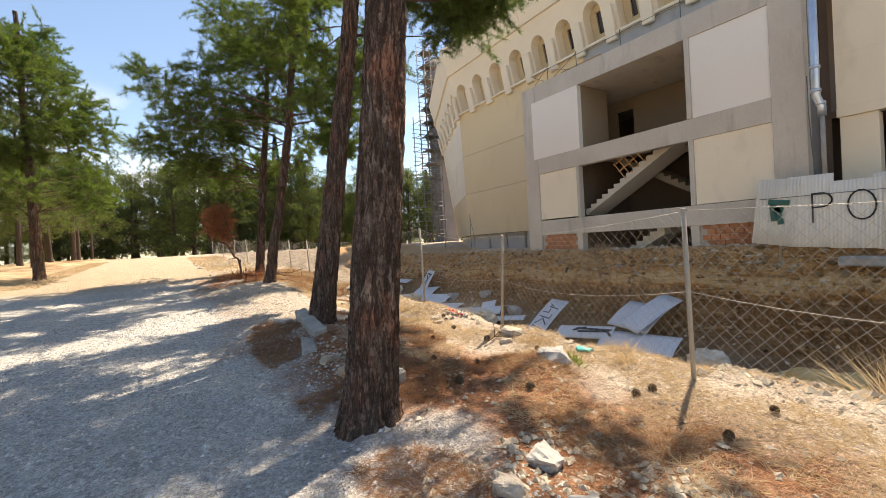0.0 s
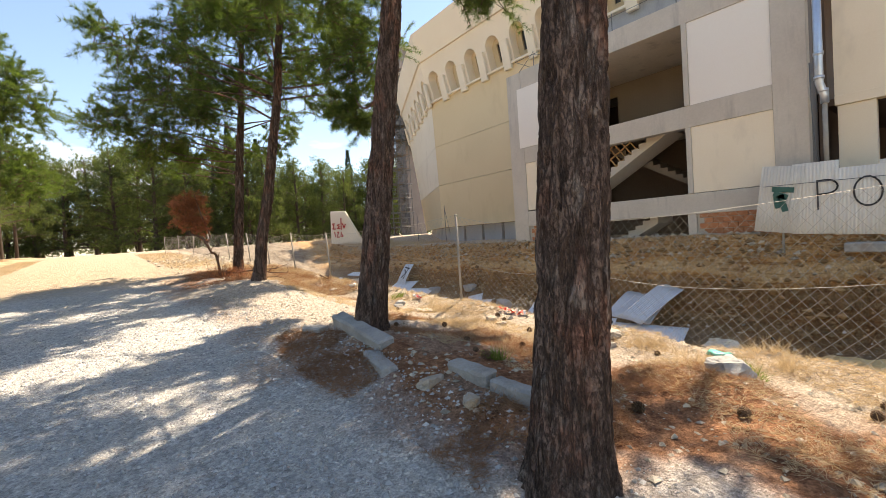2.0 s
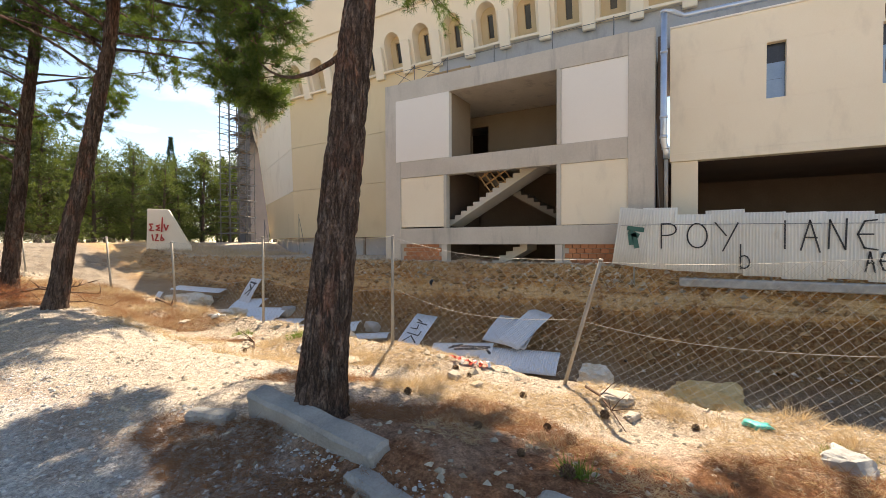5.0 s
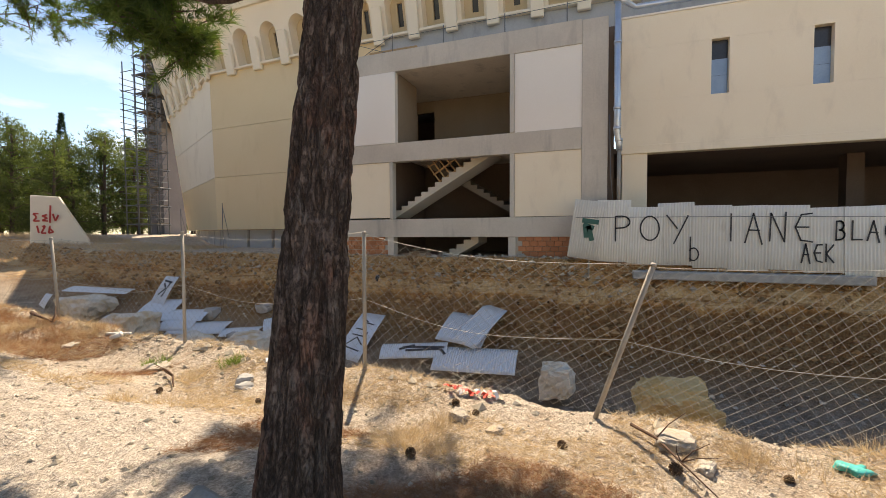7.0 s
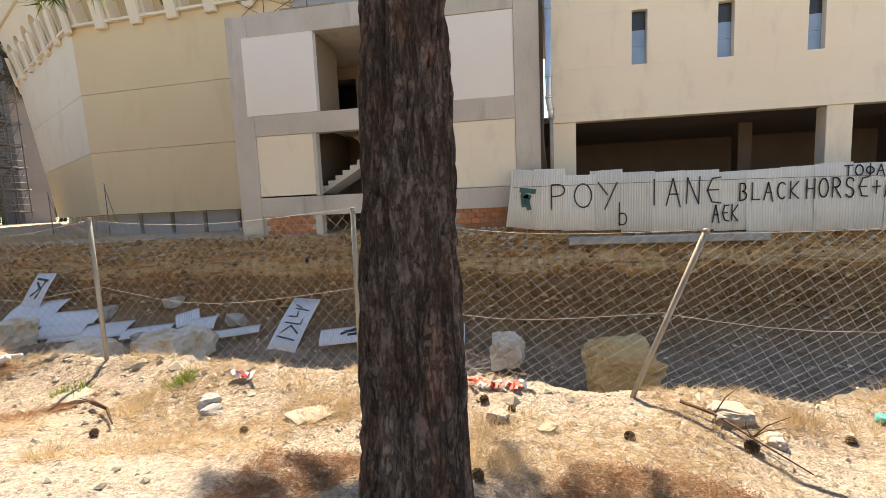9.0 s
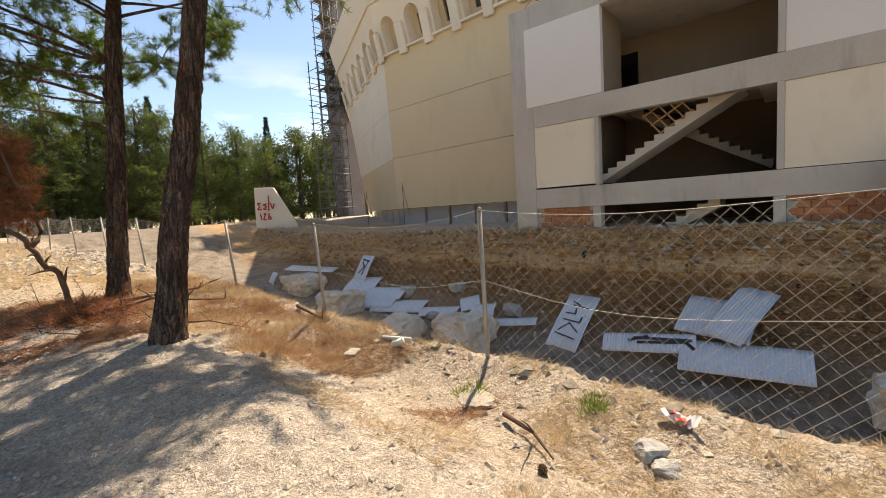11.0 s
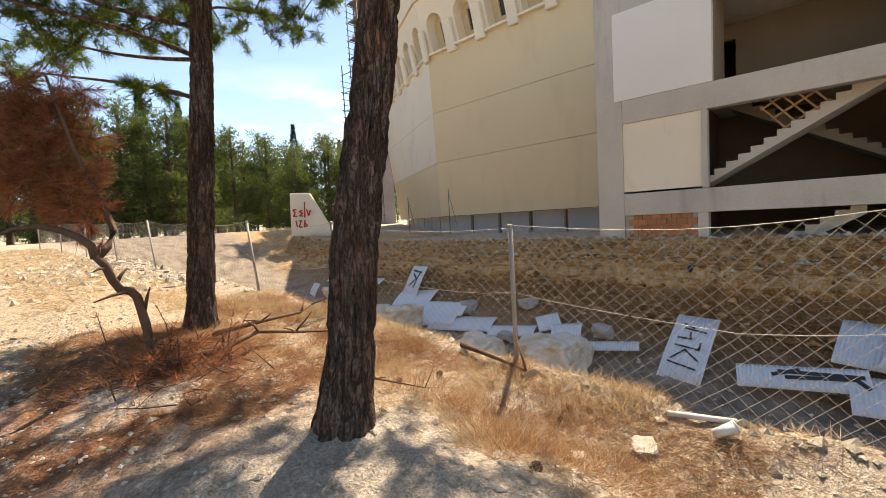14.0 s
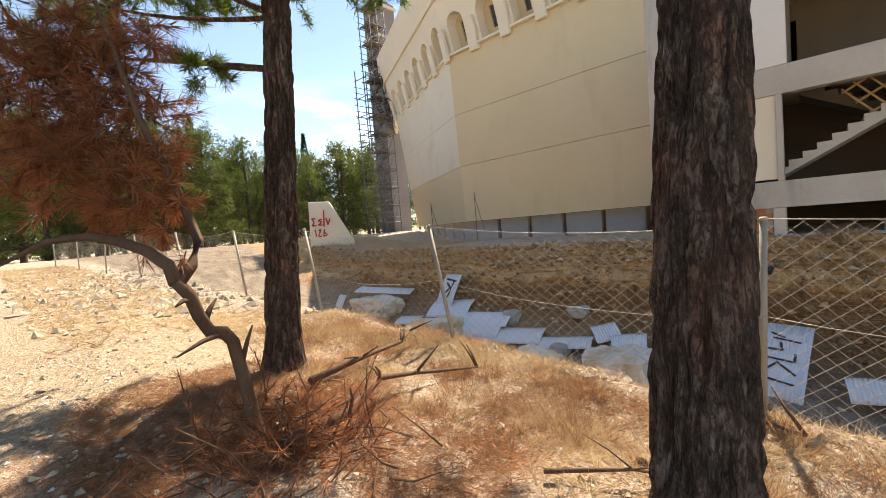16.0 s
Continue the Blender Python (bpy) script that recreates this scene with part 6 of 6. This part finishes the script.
for k in range(5):
    y = 8.48 - k * 0.035
    ribbon("strip", [(4.2 + tp.uniform(-0.04, 0.04), y - q * 0.02, ground(4.2, y) + 0.02 + tp.uniform(0, 0.06)) for q in range(4)], 0.06, TAPE_RED if k % 2 else TAPE_WHITE, "", "", tape2)
bm = bmesh.new()
bmesh.ops.create_icosphere(bm, subdivisions=3, radius=0.08)
for v in bm.verts:
    v.co.z *= 0.35
    v.co *= 1 + 0.7 * noise.noise(v.co * 22)
    v.co += Vector((4.12, 3.74, ground(4.12, 3.74) + 0.03))
tagged(part("plastic_bag", bm, TEAL, None, "", True), "crumpled teal plastic bag on the straw", "bag")


def cup(x, y, label):
    t = thing("paper_cup", (x, y, ground(x, y)), label, "cup")
    m = Matrix.Translation((x, y, ground(x, y) + 0.05)) @ Matrix.Rotation(radians(35), 4, "Z") @ Matrix.Rotation(radians(70), 4, "X")
    tube("body", [m @ Vector((0, 0, -0.06)), m @ Vector((0, 0, 0.06))], [0.026, 0.034], PAPER, t, 16)
    tube("rim", [m @ Vector((0, 0, 0.058)), m @ Vector((0, 0, 0.066))], [0.037, 0.037], PAPER, t, 16)


cup(4.25, 10.90, "dirty paper cup lying on the straw")
tagged(tube("plastic_pipe", [(4.34, 11.22, ground(4.34, 11.22) + 0.03), (4.40, 10.86, ground(4.40, 10.86) + 0.02)], 0.018, PAPER, None, 10), "short white plastic pipe offcut on the rim", "pipe")
wiretangle = thing("wire_tangle", (4.7, 6.6, 0.0), "tangle of thin loose wire at the pit's rim", "wire")
for k in range(5):
    pts = []
    for q in range(9):
        a = q * 0.9 + k
        pts.append((4.75 + 0.25 * math.cos(a) * tp.uniform(0.5, 1.2), 6.9 - 0.15 * k + 0.3 * math.sin(a), 0.12 + 0.12 * math.sin(1.3 * a + k)))
    tube("wire", pts, 0.0012, WIRE, wiretangle, 4)


# pine cones
def cone_mesh():
    heap = Heap()
    for row in range(7):
        z, rad = -0.03 + row * 0.0105, 0.030 * math.sin(math.pi * (row + 1.2) / 8.6)
        for k in range(8):
            a = 2 * math.pi * (k + 0.5 * (row % 2)) / 8
            c, s = math.cos(a), math.sin(a)
            p = Vector((c * rad, s * rad, z))
            t = Vector((-s, c, 0)) * 0.010
            o = Vector((c * 0.012, s * 0.012, 0.010))
            heap.add([tuple(p * 0.4 + t), tuple(p * 0.4 - t), tuple(p + o - t * 0.8), tuple(p + o + t * 0.8), tuple(p + o * 0.6 + Vector((0, 0, -0.008)))], [(0, 1, 2, 3), (3, 2, 4), (0, 3, 4), (1, 4, 2)])
    return heap.mesh("pine_cone", CONE)


CONE_ME = cone_mesh()
cr = random.Random(14)
for k in range(30):
    x, y = cr.uniform(2.2, 4.1), cr.uniform(0.8, 13.5)
    if math.hypot(x - 2.0, y - 5.5) < 0.3 or (x < 3.1 and y > 6.8):
        continue
    o = new("pine_cone", CONE_ME)
    s = cr.uniform(0.6, 1.0)
    o.matrix_basis = Matrix.Translation((x, y, ground(x, y) + 0.028 * s)) @ Euler((cr.uniform(0, 6), cr.uniform(0, 6), cr.uniform(0, 6))).to_matrix().to_4x4() @ Matrix.Scale(s, 4)
    tagged(o, "dark brown open pine cone on the ground", "pine cone", "scattered pine cones")

# named stones near the rim and the track
NAMED = ((4.02, 4.76, 0.17, "rough pale stone by the leaning post"), (3.80, 4.62, 0.09, "small pale stone in the straw"), (3.88, 9.70, 0.19, "flat white broken stone on bare earth"), (3.75, 7.57, 0.18, "flat pale slab of stone sunk in the earth"),
         (3.94, 11.24, 0.11, "rough tan stone below the rim"), (3.57, 11.5, 0.07, "small tan stone in the straw"), (2.75, 11.1, 0.06, "small round pale stone on the crust"), (3.86, 6.27, 0.10, "small pale stone in the straw"), (3.70, 5.95, 0.08, "small pale stone in the straw"),
         (3.90, 8.48, 0.13, "rough grey stone on bare earth"), (3.78, 8.36, 0.09, "small grey stone on bare earth"), (1.74, 4.84, 0.13, "pale stone chip in the litter"), (1.72, 4.40, 0.10, "pale stone chip in the litter"), (3.3, 3.42, 0.17, "grey stone crowning a low mound"),
         (1.45, 2.15, 0.15, "angular grey stone at the track's edge"), (1.75, 2.30, 0.11, "pale stone at the track's edge"), (2.1, 2.40, 0.13, "grey stone in the crumbly earth"), (1.2, 1.85, 0.12, "pale stone in crumbly earth"), (1.95, 2.0, 0.11, "grey stone in crumbly earth"), (4.62, 10.6, 0.20, "flat pale stone on the rim"), (4.66, 9.3, 0.16, "rough tan stone on the rim"))
for k, (x, y, s, lab) in enumerate(NAMED):
    boulder("stone", (x, y, ground(x, y) + s * 0.04), (s * 0.7, s * 0.85, s * (0.14 if "flat" in lab else 0.5)), 200 + k, CHIP_STONE if "pale" in lab or "white" in lab or "tan" in lab else GREY_STONE, lab, "stone", detail=3, turn=k * 1.3)


# ---- what nobody could count: gravel, rubble, straw, needles ----
def scatter_stones(name, count, area, size, material, label, seed, keep=None):
    r = random.Random(seed)
    heap = Heap()
    base = [(1, 0, 0), (-1, 0, 0), (0, 1, 0), (0, -1, 0), (0, 0, 1), (0, 0, -1)]
    faces = [(0, 2, 4), (2, 1, 4), (1, 3, 4), (3, 0, 4), (2, 0, 5), (1, 2, 5), (3, 1, 5), (0, 3, 5)]
    made = 0
    while made < count:
        x, y = r.uniform(area[0], area[1]), r.uniform(area[2], area[3])
        if keep and not keep(x, y, r):
            continue
        made += 1
        s = size[0] + (size[1] - size[0]) * r.random() ** 3
        a = r.uniform(0, 6.28)
        z = ground(x, y) + s * 0.06
        c, sn = math.cos(a), math.sin(a)
        pts = []
        for p in base:
            k = s * r.uniform(0.6, 1.2)
            px, py, pz = p[0] * k + r.uniform(-0.25, 0.25) * s, p[1] * k * 0.8 + r.uniform(-0.25, 0.25) * s, p[2] * k * 0.6
            pts.append((x + c * px - sn * py, y + sn * px + c * py, z + pz))
        heap.add(pts, faces)
    tagged(new(name, heap.mesh(name, material)), label, "gravel", kind="stuff")


PEBBLE = surface("pebble", (0.42, 0.40, 0.38), (0.78, 0.74, 0.685), 9, 60, 0.95, 0.004, piece=0.5)
WALL_CLOD = surface("wall_clod", (0.38, 0.20, 0.075), (0.66, 0.42, 0.20), 4, 30, 0.95, 0.01, piece=0.6)
RUBBLE = surface("rubble_stone", (0.42, 0.34, 0.24), (0.70, 0.61, 0.48), 5, 40, 0.95, 0.006, piece=0.5)
scatter_stones("track_gravel", 21000, (-1.2, 1.9, 1.2, 10.0), (0.006, 0.026), PEBBLE, "loose grey gravel on the track", 1)
scatter_stones("track_gravel", 3000, (-1.0, 2.1, 10.0, 17.0), (0.008, 0.026), PEBBLE, "loose grey gravel on the track", 2)
scatter_stones("verge_chips", 9000, (1.5, 4.6, 0.8, 17.0), (0.004, 0.036), RUBBLE, "pale stone chips in the verge", 3)
scatter_stones("rim_rubble", 4200, (4.1, 5.6, -1.0, 20.0), (0.008, 0.075), RUBBLE, "tan earth clods and rubble along the pit's rim", 4, lambda x, y, r: r.random() < math.exp(-((x - 4.75) / 0.35) ** 2))
scatter_stones("crumbly_earth", 2600, (0.9, 2.6, 1.4, 2.7), (0.005, 0.042), RUBBLE, "crumbly pale earth clods at the track's edge", 5)
scatter_stones("pit_rubble", 2600, (6.0, 15.0, -12.0, 30.0), (0.02, 0.12), RUBBLE, "stones and clods on the pit floor", 6)
scatter_stones("far_rubble", 1500, (1.6, 6.5, 18.0, 30.0), (0.03, 0.14), RUBBLE, "heap of rubble stones beyond the pines", 7, lambda x, y, r: r.random() < math.exp(-((x - 3.6) / 1.3) ** 2 - ((y - 22) / 4) ** 2) + 0.1)
scatter_stones("wall_stones", 5200, (14.7, 15.55, -6.0, 36.0), (0.02, 0.20), WALL_CLOD, "stones embedded in the pit's earth wall", 9)
scatter_stones("ledge_rubble", 1900, (15.1, 16.0, -6.0, 34.0), (0.03, 0.17), RUBBLE, "broken stones along the building's foot", 8)


def scatter_blades(name, count, area, length, width, material, label, seed, keep=None, lie=0.25):
    r = np.random.RandomState(seed)
    pts = []
    while len(pts) < count:
        x, y = r.uniform(area[0], area[1]), r.uniform(area[2], area[3])
        if keep is None or keep(x, y, r):
            pts.append((x, y, ground(x, y) + 0.004))
    c = np.array(pts)
    d = r.normal(0, 1, (count, 3))
    d[:, 2] = np.abs(d[:, 2]) * lie
    v, f = needle_tufts(c, d, r, 3, length, width, 0.35)
    v[2::3, 2] = np.maximum(v[2::3, 2], v[0::3, 2] + 0.004)
    tagged(new(name, tri_mesh(name, v, f, material)), label, "dry grass", kind="stuff")


def patchy(scale, cut, off=0.0):
    return lambda x, y, r: noise.noise(Vector((x * scale, y * scale, off))) > cut


scatter_blades("straw", 17000, (2.3, 4.7, -0.5, 9.0), 0.10, 0.0035, DRY_GRASS, "trampled dry straw on the verge", 21, lambda x, y, r: noise.noise(Vector((x * 1.3, y * 1.3, 0))) > -0.1 and (y < 5.8 or x > 3.1))
scatter_blades("straw", 9000, (2.9, 4.9, 9.0, 18.0), 0.12, 0.004, DRY_GRASS, "trampled dry straw on the verge", 22, patchy(1.3, 0.0))
scatter_blades("needle_litter", 22000, (1.25, 3.3, 2.0, 7.6), 0.09, 0.0025, RED_GRASS, "rust-brown fallen pine needles", 23, patchy(1.1, 0.05, 3))
scatter_blades("needle_litter", 17000, (1.7, 4.3, 9.5, 17.0), 0.10, 0.003, RED_GRASS, "rust-brown fallen pine needles", 24, lambda x, y, r: noise.noise(Vector((x * 0.9, y * 0.9, 3))) > 0.0 and (12.7 < y < 15.6 or x > 3.35))
scatter_blades("wild_grass", 7000, (-3.5, 3.8, 17.0, 36.0), 0.16, 0.012, DRY_GRASS, "short dry grass beyond the pines", 25, lambda x, y, r: x > 1.8 or x < -2.6)


GATHER = {}


def tuft(x, y, n, length, material, label, seed, spread=0.10, upright=1.0, width=0.004, cat="dry grass"):
    r = np.random.RandomState(seed)
    c = np.array([(x + r.normal(0, spread), y + r.normal(0, spread), 0) for _ in range(n)])
    c[:, 2] = [ground(px, py) for px, py, _ in c]
    d = np.column_stack([(c[:, 0] - x) * 4, (c[:, 1] - y) * 4, np.full(n, upright)])
    v, f = needle_tufts(c, d, r, 4, length, width, 0.5)
    v[2::3, 2] = np.maximum(v[2::3, 2], v[0::3, 2] + 0.004)
    GATHER.setdefault((label, material.name, cat), []).append(v)


gr = random.Random(31)
for k in range(110):
    x, y = gr.uniform(3.2, 4.7), gr.uniform(11.2, 16.8)
    tuft(x, y, 110, gr.uniform(0.07, 0.15), RED_GRASS if gr.random() < 0.6 else DRY_GRASS, "bushy tuft of dry brown grass under the fence", 300 + k, gr.uniform(0.06, 0.16), 0.55, 0.003)
for k in range(26):
    x, y = gr.uniform(2.6, 4.6), gr.uniform(-0.5, 9.0)
    tuft(x, y, 60, gr.uniform(0.08, 0.2), DRY_GRASS, "small tuft of dry straw grass", 400 + k, gr.uniform(0.05, 0.12), 0.8, 0.003)
for k, (x, y) in enumerate(((3.5, 3.4), (3.95, 9.8), (4.15, 8.9), (2.35, 4.75))):
    tuft(x, y, 40, 0.12, GREEN_WEED, "small green weed among the straw", 450 + k, 0.05, 1.0, 0.006, "weed")
for k in range(24):
    x, y = gr.uniform(15.0, 15.7), gr.uniform(-8, 32)
    tuft(x, y, 70, gr.uniform(0.25, 0.5), DRY_GRASS if k % 3 else RED_GRASS, "dry grass hanging on the pit's far wall", 500 + k, 0.2, 0.6, 0.010)
for k in range(5):
    x, y = gr.uniform(4.9, 6.2), gr.uniform(-3.0, 2.2)
    tuft(x, y, 26, gr.uniform(0.3, 0.6), DRY_GRASS, "tall dry weed stalks beyond the fence", 540 + k, 0.15, 1.2, 0.005, "weed")
for (label, mname, cat), vs in GATHER.items():
    v = np.concatenate(vs)
    tagged(new("grass_tuft", tri_mesh("grass_tuft", v, np.arange(len(v)).reshape(-1, 3), bpy.data.materials[mname])), label, cat, kind="stuff")
# dry brush on the far wall
scatter_blades("wall_grass", 16000, (14.7, 15.6, 5.0, 36.0), 0.22, 0.010, DRY_GRASS, "matted dry grass on the pit's earth wall", 26, lambda x, y, r: noise.noise(Vector((y * 0.5, x * 2, 8))) > -0.05 - 0.02 * (y - 12), lie=-0.6)
scatter_blades("wild_grass", 5000, (15.8, 21.0, 26.5, 42.0), 0.35, 0.014, DRY_GRASS, "dry grass on the bank before the curved wall", 27, lie=1.2)
